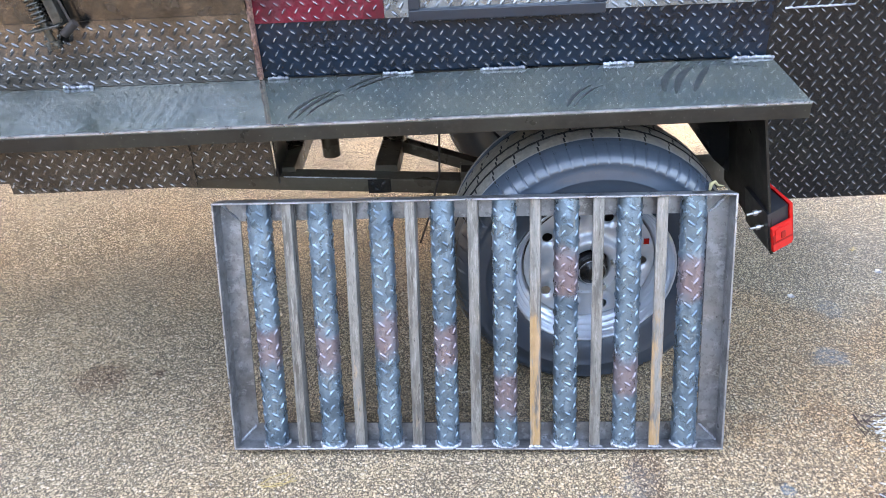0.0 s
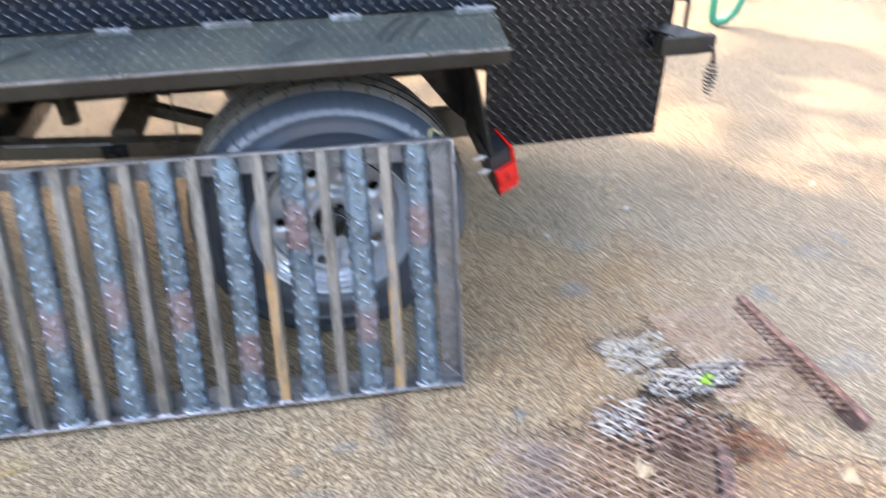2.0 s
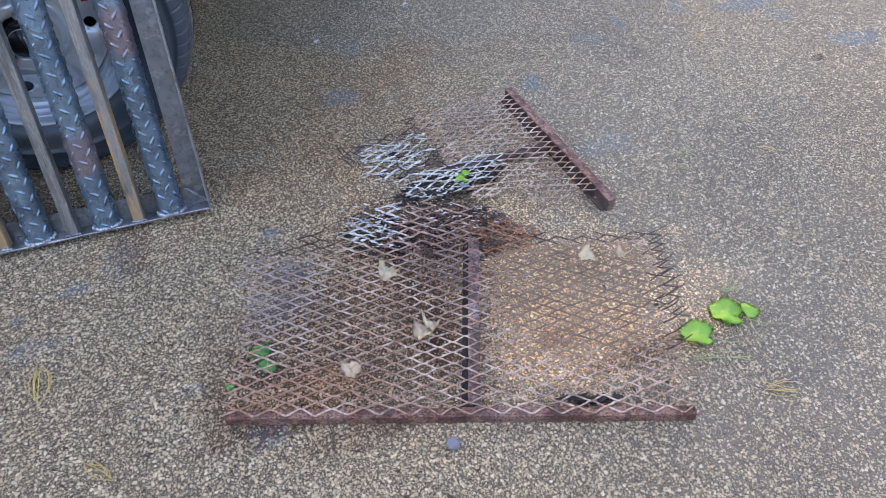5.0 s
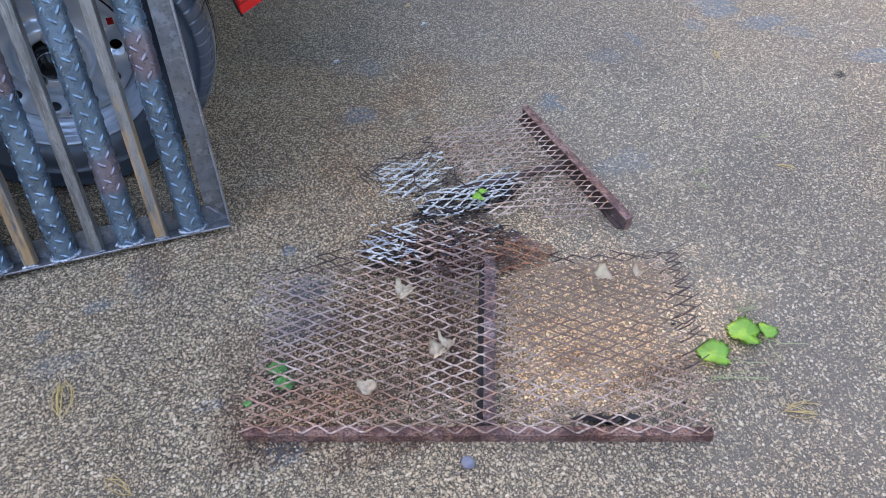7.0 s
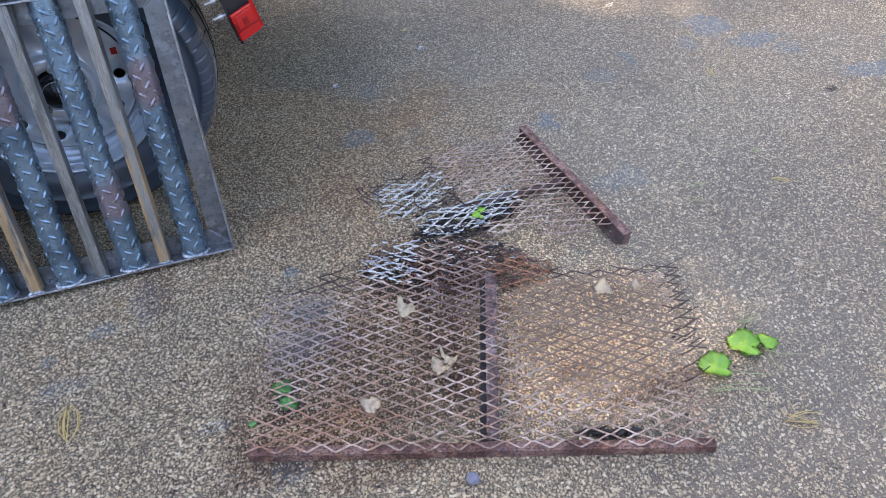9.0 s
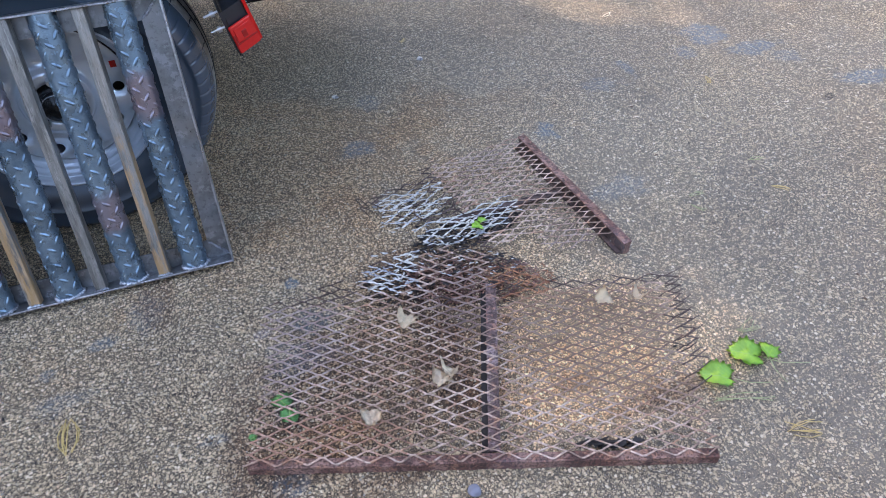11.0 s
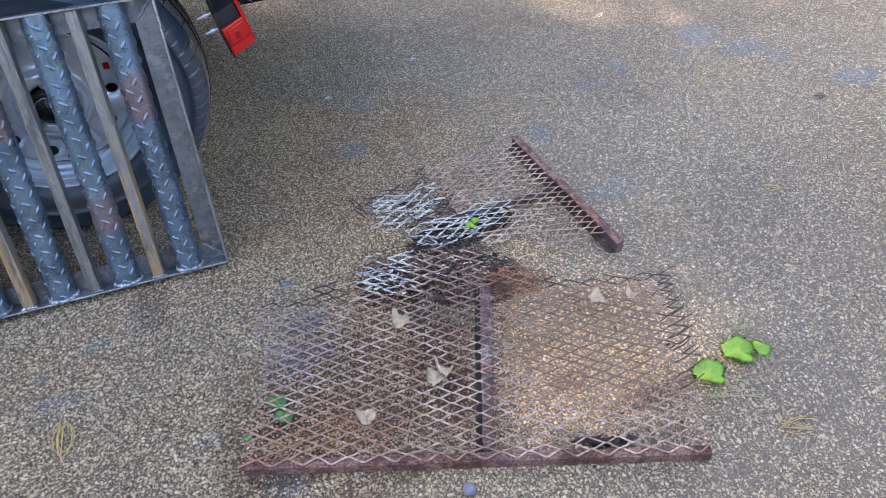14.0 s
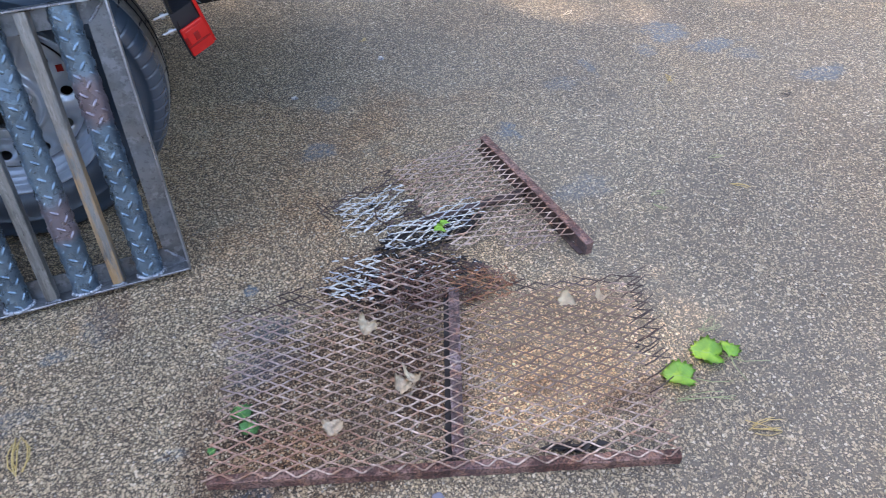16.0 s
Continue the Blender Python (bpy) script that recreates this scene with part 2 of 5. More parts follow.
def steel(name, base=(0.36, 0.37, 0.39), rough=0.42, metal=0.75, dark=(0.1, 0.1, 0.11), tint=None, rust=0.0, grain=(1, 1, 1), gloss=0.5, heat=0.3):
    k = Mat(name, base, rough, metal).shifted()
    k.b.inputs["Specular IOR Level"].default_value = gloss
    g = k.stretched(*grain)
    k.over(k.ramp(k.noise(9, 6, 0.65, g), 0.4, 0.65, 0, 0.85), dark)
    k.over(k.ramp(k.noise(28, 5, 0.7, g), 0.53, 0.62, 0, 0.5), tuple(min(1, c * 1.6) for c in base))
    k.over(k.ramp(k.noise(70, 4, 0.7, g), 0.53, 0.63, 0, 0.5), dark)
    if tint:
        k.over(k.ramp(k.voronoi(75), 0.16, 0.08, 0, 0.7), tuple(c * 0.5 for c in dark))
        # a band tinted by welding heat, at another height on each bar
        plain_z = k.node("ShaderNodeSeparateXYZ")
        k.link(k.tc.outputs["Object"], plain_z.inputs[0])
        off = k.math("SUBTRACT", plain_z.outputs["Z"], heat)
        off = k.math("ADD", k.math("ABSOLUTE", off), k.math("MULTIPLY", k.math("SUBTRACT", k.noise(22, 4), 0.5), 0.1))
        k.over(k.ramp(off, 0.07, 0.03, 0, 0.5), tint)
    if rust:
        bar_z = k.node("ShaderNodeSeparateXYZ")
        k.link(k.tc.outputs["Object"], bar_z.inputs[0])
        low = k.ramp(k.math("ADD", bar_z.outputs["Z"], k.math("MULTIPLY", k.noise(30, 3), 0.06)), 0.39, 0.36, 0.15, 1.0)
        r = k.math("MULTIPLY", k.ramp(k.noise(7, 6, 0.7, g), 0.62 - rust, 0.74 - rust, 0, 0.65), low)
        k.over(r, k.mix(k.noise(50, 4), (0.34, 0.17, 0.06), (0.62, 0.35, 0.11)))
        k.metal(k.math("MULTIPLY", k.math("SUBTRACT", 1.0, r), metal))
    k.rough(k.ramp(k.noise(22, 5, 0.6, g), 0.3, 0.7, rough * 0.75, rough * 1.5))
    k.bump(k.noise(120, 4, 0.6, g), 0.12, 0.001)
    return k.m


def rust_material(name, base, pale, hot, black=0.6, stains=(), speck=0.7):
    k = Mat(name, base, 0.85)
    k.over(k.ramp(k.noise(16, 6, 0.65), 0.44, 0.56), pale)
    k.over(k.ramp(k.noise(48, 5, 0.7), 0.52, 0.6, 0, 0.8), hot)
    k.over(k.ramp(k.noise(30, 5, 0.7), 0.53, 0.6, 0, black), (0.03, 0.018, 0.016))
    k.over(k.ramp(k.noise(170, 4, 0.7), 0.49, 0.57, 0, speck), (0.04, 0.022, 0.018))
    k.over(k.ramp(k.noise(3, 3), 0.56, 0.72, 0, 0.35), (0.2, 0.15, 0.17))
    for x, y, rx, ry, f, color in stains:
        k.over(k.math("MULTIPLY", k.spot(x, y, rx, ry), f), color)
    k.bump(k.noise(130, 5, 0.7), 1.0, 0.006)
    return k.m


def plain(name, color, rough=0.5, metal=0.0, vary=0.25, scale=30, bump=0.1):
    k = Mat(name, color, rough, metal).shifted()
    k.over(k.ramp(k.noise(scale, 5, 0.6), 0.4, 0.75, 0, vary), tuple(c * 0.45 for c in color))
    k.over(k.ramp(k.noise(scale * 0.17, 4, 0.6), 0.45, 0.75, 0, vary), tuple(min(1, c * 1.35 + 0.02) for c in color))
    k.rough(k.ramp(k.noise(scale * 0.6, 4), 0.3, 0.7, rough * 0.8, min(1, rough * 1.25)))
    k.bump(k.noise(scale * 4, 3), bump, 0.001)
    return k.m


def rubber_material():
    k = Mat("tyre_rubber", (0.047, 0.065, 0.088), 0.45)
    k.b.inputs["Specular IOR Level"].default_value = 0.85
    k.over(k.ramp(k.noise(7, 6, 0.65), 0.42, 0.75, 0, 0.6), (0.034, 0.047, 0.063))
    k.over(k.ramp(k.noise(60, 4, 0.7), 0.58, 0.72, 0, 0.3), (0.09, 0.085, 0.075))
    flat = k.stretched(1, 0, 1)
    ln = k.node("ShaderNodeVectorMath", operation="LENGTH")
    k.link(flat, ln.inputs[0])
    worn = k.math("MULTIPLY", k.ramp(ln.outputs["Value"], 0.3572, 0.3592), k.ramp(k.noise(12, 5, 0.6), 0.3, 0.6, 0.6, 1.0))
    k.over(worn, k.mix(k.noise(80, 4), (0.06, 0.054, 0.046), (0.3, 0.266, 0.22)))
    k.rough(k.ramp(worn, 0, 1, 0.27, 0.85))
    k.bump(k.noise(220, 3), 0.15, 0.001)
    return k.m


def leaf_material(name="green_leaf", base=(0.36, 0.62, 0.08), young=(0.68, 0.82, 0.1), deep=(0.2, 0.46, 0.1)):
    k = Mat(name, base, 0.4)
    # yellower towards the tip, pale veins
    ax = k.node("ShaderNodeSeparateXYZ")
    k.link(k.vec, ax.inputs[0])
    k.over(k.ramp(k.math("ADD", ax.outputs["X"], k.math("MULTIPLY", k.math("SUBTRACT", k.noise(40, 4), 0.5), 0.05)), 0.02, 0.07), young)
    k.over(k.ramp(k.noise(26, 4), 0.5, 0.64, 0, 0.6), deep)
    rib = k.math("ABSOLUTE", k.math("SINE", k.math("ADD", k.math("MULTIPLY", ax.outputs["X"], 300.0), k.math("MULTIPLY", k.math("ABSOLUTE", ax.outputs["Y"]), -330.0))))
    k.over(k.ramp(rib, 0.16, 0.04, 0, 0.4), young)
    k.over(k.ramp(k.math("ABSOLUTE", ax.outputs["Y"]), 0.0014, 0.0006, 0, 0.6), (0.5, 0.65, 0.2))
    k.bump(k.noise(110, 4), 0.4, 0.002)
    return k.m


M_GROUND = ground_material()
M_DARK_WALL = plain("dark_reflected_wall", (0.05, 0.05, 0.042), 0.9, 0, 0.4, 3)
M_BLACK = paint_black("black_gloss_paint", (0.004, 0.006, 0.008), 0.18, 0.02, 0.1)
M_STEP = paint_black("dusty_gloss_paint", (0.052, 0.07, 0.067), 0.04, 0.55, 1.0)
M_OILED = steel("oiled_tread_steel", (0.15, 0.148, 0.15), 0.15, 0.9, (0.07, 0.065, 0.06))
M_DARKSTEEL = steel("dark_painted_tread", (0.004, 0.012, 0.024), 0.16, 0.0, (0.002, 0.005, 0.009), gloss=0.12)
M_DARKSTEEL.node_tree.nodes["Principled BSDF"].inputs["Specular IOR Level"].default_value = 0.3
M_SKIRT = steel("skirt_tread_steel", (0.12, 0.104, 0.092), 0.2, 0.75, (0.055, 0.047, 0.041))
M_SMOOTH = steel("smooth_oiled_sheet", (0.1, 0.093, 0.087), 0.2, 0.9, (0.055, 0.05, 0.045))
# reflections of sky and surroundings put into the upper plates' colour
M_PALE_REFLECT = steel("pale_reflection_tread", (0.24, 0.26, 0.28), 0.25, 0.85, (0.13, 0.135, 0.14))
M_RED_REFLECT = steel("red_reflection_tread", (0.13, 0.008, 0.018), 0.25, 0.0, (0.06, 0.012, 0.016), gloss=0.25)
M_FRAME = paint_black("black_chassis_paint", (0.014, 0.012, 0.01), 0.3, 0.09)
M_CHASSIS = paint_black("dusty_chassis_paint", (0.06, 0.047, 0.033), 0.3, 0.2)
M_MILL = [steel("mill_scale_pipe", (0.185, 0.258, 0.32), 0.27, 0.7, (0.082, 0.124, 0.165), (0.34, 0.2, 0.19), gloss=0.5, heat=z) for z in (0.27, 0.26, 0.3, 0.27, 0.14, 0.45, 0.185, 0.43)]
M_BAR = steel("square_bar_steel", (0.29, 0.282, 0.266), 0.36, 0.65, (0.12, 0.115, 0.106), None, 0.03, (6, 6, 0.8))
M_BAR_RUST = steel("square_bar_rusty", (0.29, 0.282, 0.266), 0.38, 0.6, (0.12, 0.115, 0.106), None, 0.2, (5, 5, 0.7))
M_ANGLE = steel("angle_iron_steel", (0.235, 0.238, 0.245), 0.36, 0.65, (0.1, 0.102, 0.106))
M_LATCH = steel("dark_latch_steel", (0.09, 0.088, 0.08), 0.3, 0.7, (0.03, 0.028, 0.025))
# worn tread bar tops, paler than wear alone to paint their glints
M_WORN_GLINT = steel("worn_glint_tops", (0.24, 0.24, 0.25), 0.28, 0.8, (0.09, 0.09, 0.1))
M_EDGE = steel("ground_steel_edge", (0.4, 0.4, 0.42), 0.3, 0.8, (0.2, 0.2, 0.21))
M_WELD = steel("weld_bead", (0.48, 0.5, 0.54), 0.4, 0.7, (0.1, 0.1, 0.11))
M_SCUFF = plain("rubber_scuff", (0.03, 0.035, 0.034), 0.5)
M_RUST = rust_material("rusted_steel", (0.165, 0.072, 0.053), (0.34, 0.185, 0.142), (0.42, 0.2, 0.125), 0.5)
M_RUST_MESH = rust_material("rusted_expanded_metal", (0.4, 0.25, 0.18), (0.68, 0.49, 0.385), (0.54, 0.28, 0.165), 0.4, ((0.05, 0.3, 0.16, 0.15, 0.5, (0.3, 0.235, 0.23)), (0.1, 0.06, 0.2, 0.07, 0.6, (0.38, 0.16, 0.09)), (0.7, 0.29, 0.21, 0.17, 0.75, (0.17, 0.098, 0.068)), (0.42, 0.42, 0.1, 0.12, 0.7, (0.16, 0.1, 0.09)), (0.56, 0.46, 0.1, 0.06, 0.6, (0.36, 0.17, 0.085))), 0.35)
M_BAR_PURPLE = rust_material("purple_rust", (0.14, 0.08, 0.07), (0.29, 0.2, 0.19), (0.33, 0.16, 0.11), 0.45)
M_RUST_HOT = rust_material("orange_rust", (0.3, 0.11, 0.05), (0.52, 0.24, 0.12), (0.6, 0.26, 0.1), 0.4)
M_DARKRUST = rust_material("dark_rust", (0.062, 0.037, 0.03), (0.14, 0.092, 0.075), (0.17, 0.085, 0.055), 0.4)
M_CHAR = plain("blackened_steel", (0.033, 0.025, 0.022), 0.7, 0.2)
k_ash = Mat("flaking_white_paint", (0.64, 0.59, 0.52), 0.8)
k_ash.over(k_ash.ramp(k_ash.noise(26, 4, 0.7), 0.5, 0.62, 0, 0.8), (0.3, 0.31, 0.36))
k_ash.over(k_ash.ramp(k_ash.noise(120, 4, 0.7), 0.56, 0.62, 0, 0.7), (0.06, 0.05, 0.05))
k_ash.bump(k_ash.noise(150, 4), 0.6, 0.003)
k_ash.over(k_ash.ramp(k_ash.noise(100, 5, 0.7), 0.5, 0.6, 0, 0.75), (0.16, 0.145, 0.14))
M_ASH = k_ash.m
M_RUBBER = rubber_material()
M_GROOVE = plain("dark_groove_rubber", (0.016, 0.016, 0.017), 0.8)
M_GROOVE.node_tree.nodes["Principled BSDF"].inputs["Specular IOR Level"].default_value = 0.08
M_RIM = plain("silver_wheel_paint", (0.7, 0.76, 0.83), 0.2, 0.5, 0.2, 14, 0.03)
M_HUB = plain("black_grease_cap", (0.012, 0.012, 0.013), 0.25)
M_NUT = plain("zinc_nut", (0.6, 0.6, 0.6), 0.3, 0.9)
M_RED = plain("red_lens", (0.6, 0.012, 0.01), 0.15, 0.0, 0.2, 50, 0.05)
M_RED_DARK = plain("dark_red_lens", (0.3, 0.005, 0.004), 0.2, 0.0, 0.2, 50, 0.05)
M_PLASTIC = plain("black_plastic", (0.016, 0.016, 0.019), 0.35)
M_LEAF = leaf_material()
M_LEAF_DARK = leaf_material("dull_green_leaf", (0.17, 0.42, 0.13), (0.26, 0.54, 0.17), (0.07, 0.2, 0.07))
M_DRY = plain("dry_leaf", (0.86, 0.69, 0.5), 0.8, 0, 0.6, 70, 0.8)
M_STEM = plain("pale_stem", (0.35, 0.36, 0.17), 0.7)
M_STRAW = plain("dry_straw", (0.55, 0.38, 0.14), 0.85)
M_TAG = plain("pale_yellow_cloth", (0.34, 0.29, 0.15), 0.9)
M_GREEN = plain("green_enamel", (0.02, 0.3, 0.21), 0.35)
M_BARK = plain("bark", (0.12, 0.09, 0.065), 0.9, 0, 0.5, 20, 0.6)
M_CROWN = plain("tree_leaf", (0.07, 0.13, 0.03), 0.6)

# ---- mesh helpers ----


def finish(ob, bm, material, smooth=False):
    if isinstance(material, (list, tuple)):
        for m in material:
            ob.data.materials.append(m)
    else:
        ob.data.materials.append(material)
    if smooth:
        for f in bm.faces:
            f.smooth = True
    bm.to_mesh(ob.data)
    bm.free()
    return ob


def thing(name, label, category, m=None, group="", kind=""):
    ob = new(name)
    ob.empty_display_size = 0.1
    if m is not None:
        ob.matrix_world = m
    return tagged(ob, label, category, group, kind)


def part(name, bm, material, parent=None, label="", smooth=False, m=None):
    """Links a bmesh as one mesh object under a thing or a part."""
    ob = new(name, bpy.data.meshes.new(name))
    finish(ob, bm, material, smooth)
    if parent is not None:
        ob.parent = parent
    if m is not None:
        ob.matrix_local = m
    if label:
        ob["label"] = label
    return ob


def solid(name, bm, material, label, category, m=None, group="", kind="", smooth=False):
    ob = part(name, bm, material, None, "", smooth, m)
    return tagged(ob, label, category, group, kind)


def box(bm, x0, x1, y0, y1, z0, z1, bevel=0.0, m=None):
    r = bmesh.ops.create_cube(bm, size=1)
    vs = r["verts"]
    for v in vs:
        v.co = Vector(((x0 + x1) / 2 + v.co.x * (x1 - x0), (y0 + y1) / 2 + v.co.y * (y1 - y0), (z0 + z1) / 2 + v.co.z * (z1 - z0)))
    if bevel:
        es = list({e for v in vs for e in v.link_edges})
        out = bmesh.ops.bevel(bm, geom=es, offset=bevel, segments=2, affect="EDGES", profile=0.6)
        vs = list({v for f in out["faces"] for v in f.verts} | {v for v in vs if v.is_valid})
    if m is not None:
        bmesh.ops.transform(bm, matrix=m, verts=vs)
    return vs


def frame_of(p, q, side=Vector((0, 0, 1))):
    """A matrix whose z runs from p to q."""
    p, q = Vector(p), Vector(q)
    z = (q - p).normalized()
    x = side.cross(z)
    x = Vector((1, 0, 0)) if x.length < 1e-4 else x.normalized()
    return Matrix.Translation(p) @ Matrix((x, z.cross(x), z)).transposed().to_4x4(), (q - p).length


def rod(bm, p, q, r0, r1=None, n=12, caps=True):
    m, ln = frame_of(p, q)
    r1 = r0 if r1 is None else r1
    ring = [[bm.verts.new(m @ Vector((r * math.cos(2 * math.pi * i / n), r * math.sin(2 * math.pi * i / n), z))) for i in range(n)] for r, z in ((r0, 0), (r1, ln))]
    for i in range(n):
        bm.faces.new((ring[0][i], ring[0][(i + 1) % n], ring[1][(i + 1) % n], ring[1][i])).smooth = True
    if caps:
        for end in (ring[0][::-1], ring[1]):
            bm.faces.new([bm.verts.new(v.co) for v in end])


def tube_path(bm, pts, r, n=8, closed=False):
    """A round bar along a line of points."""
    pts = [Vector(p) for p in pts]
    rings = []
    up = Vector((0.13, 0.2, 1)).normalized()
    for i, p in enumerate(pts):
        a, b = pts[max(i - 1, 0)], pts[min(i + 1, len(pts) - 1)]
        z = (b - a).normalized()
        x = up.cross(z).normalized()
        y = z.cross(x)
        rr = r[i] if isinstance(r, (list, tuple)) else r
        rings.append([bm.verts.new(p + (x * math.cos(2 * math.pi * k / n) + y * math.sin(2 * math.pi * k / n)) * rr) for k in range(n)])
    for a, b in zip(rings, rings[1:]):
        for k in range(n):
            bm.faces.new((a[k], a[(k + 1) % n], b[(k + 1) % n], b[k])).smooth = True
    bm.faces.new(rings[0][::-1])
    bm.faces.new(rings[-1])


def beam(bm, p, q, w, h, bevel=0.003):
    """A rectangular bar from p to q, w wide and h high."""
    m, ln = frame_of(p, q)
    box(bm, -w / 2, w / 2, -h / 2, h / 2, 0, ln, bevel, m)


def slab(bm, corners, thick):
    """A plate over a planar ring of corners, thick behind its normal."""
    c = [Vector(p) for p in corners]
    n = (c[1] - c[0]).cross(c[2] - c[0]).normalized()
    a = [bm.verts.new(p) for p in c]
    b = [bm.verts.new(p - n * thick) for p in c]
    bm.faces.new(a)
    bm.faces.new(b[::-1])
    for i in range(len(c)):
        j = (i + 1) % len(c)
        bm.faces.new((a[i], b[i], b[j], a[j]))


def lathe(bm, profile, n=64, axis="Y", wobble=None):
    """Turns (radius, along) pairs round the axis."""
    rings = []
    for i in range(n):
        a = 2 * math.pi * i / n
        row = []
        for j, (r, y) in enumerate(profile):
            rr = r + (wobble(i, j) if wobble else 0)
            row.append(bm.verts.new((rr * math.cos(a), y, rr * math.sin(a))))
        rings.append(row)
    for i in range(n):
        a, b = rings[i], rings[(i + 1) % n]
        for j in range(len(profile) - 1):
            bm.faces.new((a[j], b[j], b[j + 1], a[j + 1])).smooth = True


LUG = [(0.5, 0.0), (0.3, 0.78), (0.0, 1.0), (-0.3, 0.78), (-0.5, 0.0), (-0.3, -0.78), (0.0, -1.0), (0.3, -0.78)]


def lugs(bm, place, u0, u1, w0, w1, pitch=0.0327, row=0.0174, length=0.0245, width=0.0098, height=0.0022, keep=None, worn=0):
    """Raised tread bars: place(u, w, h) gives the point at height h over the sheet."""
    j = 0
    w = w0 + row * 0.5
    while w < w1 - row * 0.3:
        lean = radians(55 if j % 2 else -36)
        u = u0 + pitch * (0.3 if j % 2 else 0.8)
        while u < u1 - length * 0.35:
            if keep is None or keep(u, w):
                c, s = math.cos(lean), math.sin(lean)
                low, top = [], []
                for a, b in LUG:
                    for lst, k, h in ((low, 1.0, 0.0), (top, 0.5, height)):
                        x, y = a * length * (k if h == 0 else 0.62), b * width / 2 * (k if h == 0 else 0.42)
                        lst.append(bm.verts.new(place(u + c * x - s * y, w + s * x + c * y, h)))
                for i in range(8):
                    k = (i + 1) % 8
                    bm.faces.new((low[i], low[k], top[k], top[i])).smooth = True
                f = bm.faces.new(top)
                f.smooth = True
                f.material_index = worn
            u += pitch
        w += row
        j += 1


def tread_plate(u0, u1, z0, z1, v, thick=0.004, keep=None, worn=0, lug=(0.0235, 0.0088, 0.0029)):
    """A tread plate standing in the trailer's side plane, its bars towards -v."""
    bm = bmesh.new()
    box(bm, u0, u1, v, v + thick, z0, z1)
    lugs(bm, lambda u, w, h: Vector((u, v - h, w)), u0, u1, z0, z1, length=lug[0], width=lug[1], height=lug[2], keep=keep, worn=worn)
    return bm


def weld(bm, p, q, r=0.005, seed=1):
    """A bead of overlapping blobs."""
    rng = random.Random(seed)
    p, q = Vector(p), Vector(q)
    n = max(2, int((q - p).length / (r * 1.1)))
    for i in range(n + 1):
        c = p.lerp(q, i / n) + Vector([rng.uniform(-1, 1) * r * 0.25 for _ in range(3)])
        s = r * rng.uniform(0.8, 1.25)
        bmesh.ops.create_icosphere(bm, subdivisions=1, radius=s, matrix=Matrix.Translation(c))
    for f in bm.faces:
        f.smooth = True


# ---- ground ----
bm = bmesh.new()
R = 300.0
# one sheet, finer near the place
xs = [-R, -60, -20, -8, -4] + [-3 + i * 0.25 for i in range(33)] + [6, 8, 20, 60, R]
grid = [[bm.verts.new((x, y, 0.0)) for x in xs] for y in xs]
for a, b in zip(grid, grid[1:]):
    for i in range(len(xs) - 1):
        bm.faces.new((a[i], a[i + 1], b[i + 1], b[i]))
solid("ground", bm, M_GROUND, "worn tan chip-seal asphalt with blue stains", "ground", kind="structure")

# plain wall behind the trailer, out of view, added to block low sky
bm = bmesh.new()
box(bm, -14, 16, 9.0, 9.3, 0, 3.2)
solid("wall_north", bm, plain("sky_block_wall", (0.2, 0.17, 0.14), 0.9, 0, 0.4, 3), "plain brown wall out of view, added to block sky", "wall", kind="structure")

# dark walls on the other sides, out of view, added to darken metal reflections
for name, x0, x1, y0, y1 in (("wall_south", -14, 16, -10.3, -10.0), ("wall_west", -14.3, -14.0, -10.3, 9.3), ("wall_east", 16.0, 16.3, -10.3, 9.3)):
    bm = bmesh.new()
    box(bm, x0, x1, y0, y1, 0, 4.0)
    solid(name, bm, M_DARK_WALL, "plain dark wall out of view, added to darken reflections", "wall", kind="structure")

# ---- trailer ----
TRAILER = Matrix.Translation((0, 0.157, 0)) @ pose(0, 0, 0, 0, 0, 3.0)
trailer = thing("trailer", "black tread-plate utility trailer standing on asphalt", "trailer", TRAILER)
WALL, STEP_Z, U_L, U_R, TOP = 0.348, 0.805, -2.4, 1.955, 2.4

part("side_panel", tread_plate(-0.9, 0.083, 0.806, 0.972, WALL), M_OILED, trailer, "oiled grey steel tread-plate side panel")
part("side_panel", tread_plate(0.094, 1.40, 0.806, 0.943, WALL + 0.012, worn=1), (M_DARKSTEEL, M_WORN_GLINT), trailer, "dark blue-black tread-plate side panel")
part("rear_panel", tread_plate(1.4005, U_R, 0.385, 1.3, WALL + 0.012, worn=1, lug=(0.0275, 0.0068, 0.0024)), (M_BLACK, M_WORN_GLINT), trailer, "glossy black tread-plate rear side panel")
bm = bmesh.new()
box(bm, -0.9, 0.083, WALL - 0.012, WALL + 0.006, 0.973, 1.3, 0.002)
part("smooth_panel", bm, M_SMOOTH, trailer, "smooth oiled steel sheet panel")
# red, grey and pale colours stand in for reflections in these plates
for u0, u1, mat_, lab in ((0.094, 0.42, M_RED_REFLECT, "tread plate with a red reflection in its colour"), (0.421, 0.481, M_PALE_REFLECT, "tread plate with a grey reflection in its colour"), (0.511, 0.944, M_PALE_REFLECT, "tread plate behind the frame, sky reflection in its colour"), (0.971, 1.36, M_PALE_REFLECT, "tread plate with pale sky reflection in its colour"), (1.361, 1.40, M_DARKSTEEL, "dark tread plate")):
    ob = part("upper_plate", tread_plate(0, u1 - u0, 0, 0.36, 0, worn=1), (mat_, M_WORN_GLINT), trailer, lab, m=pose(u0, WALL + 0.008, 0.9445, -9, 0, 0))
bm = bmesh.new()
box(bm, 0.084, 0.094, WALL - 0.006, WALL + 0.02, 0.806, 1.3, 0.001)
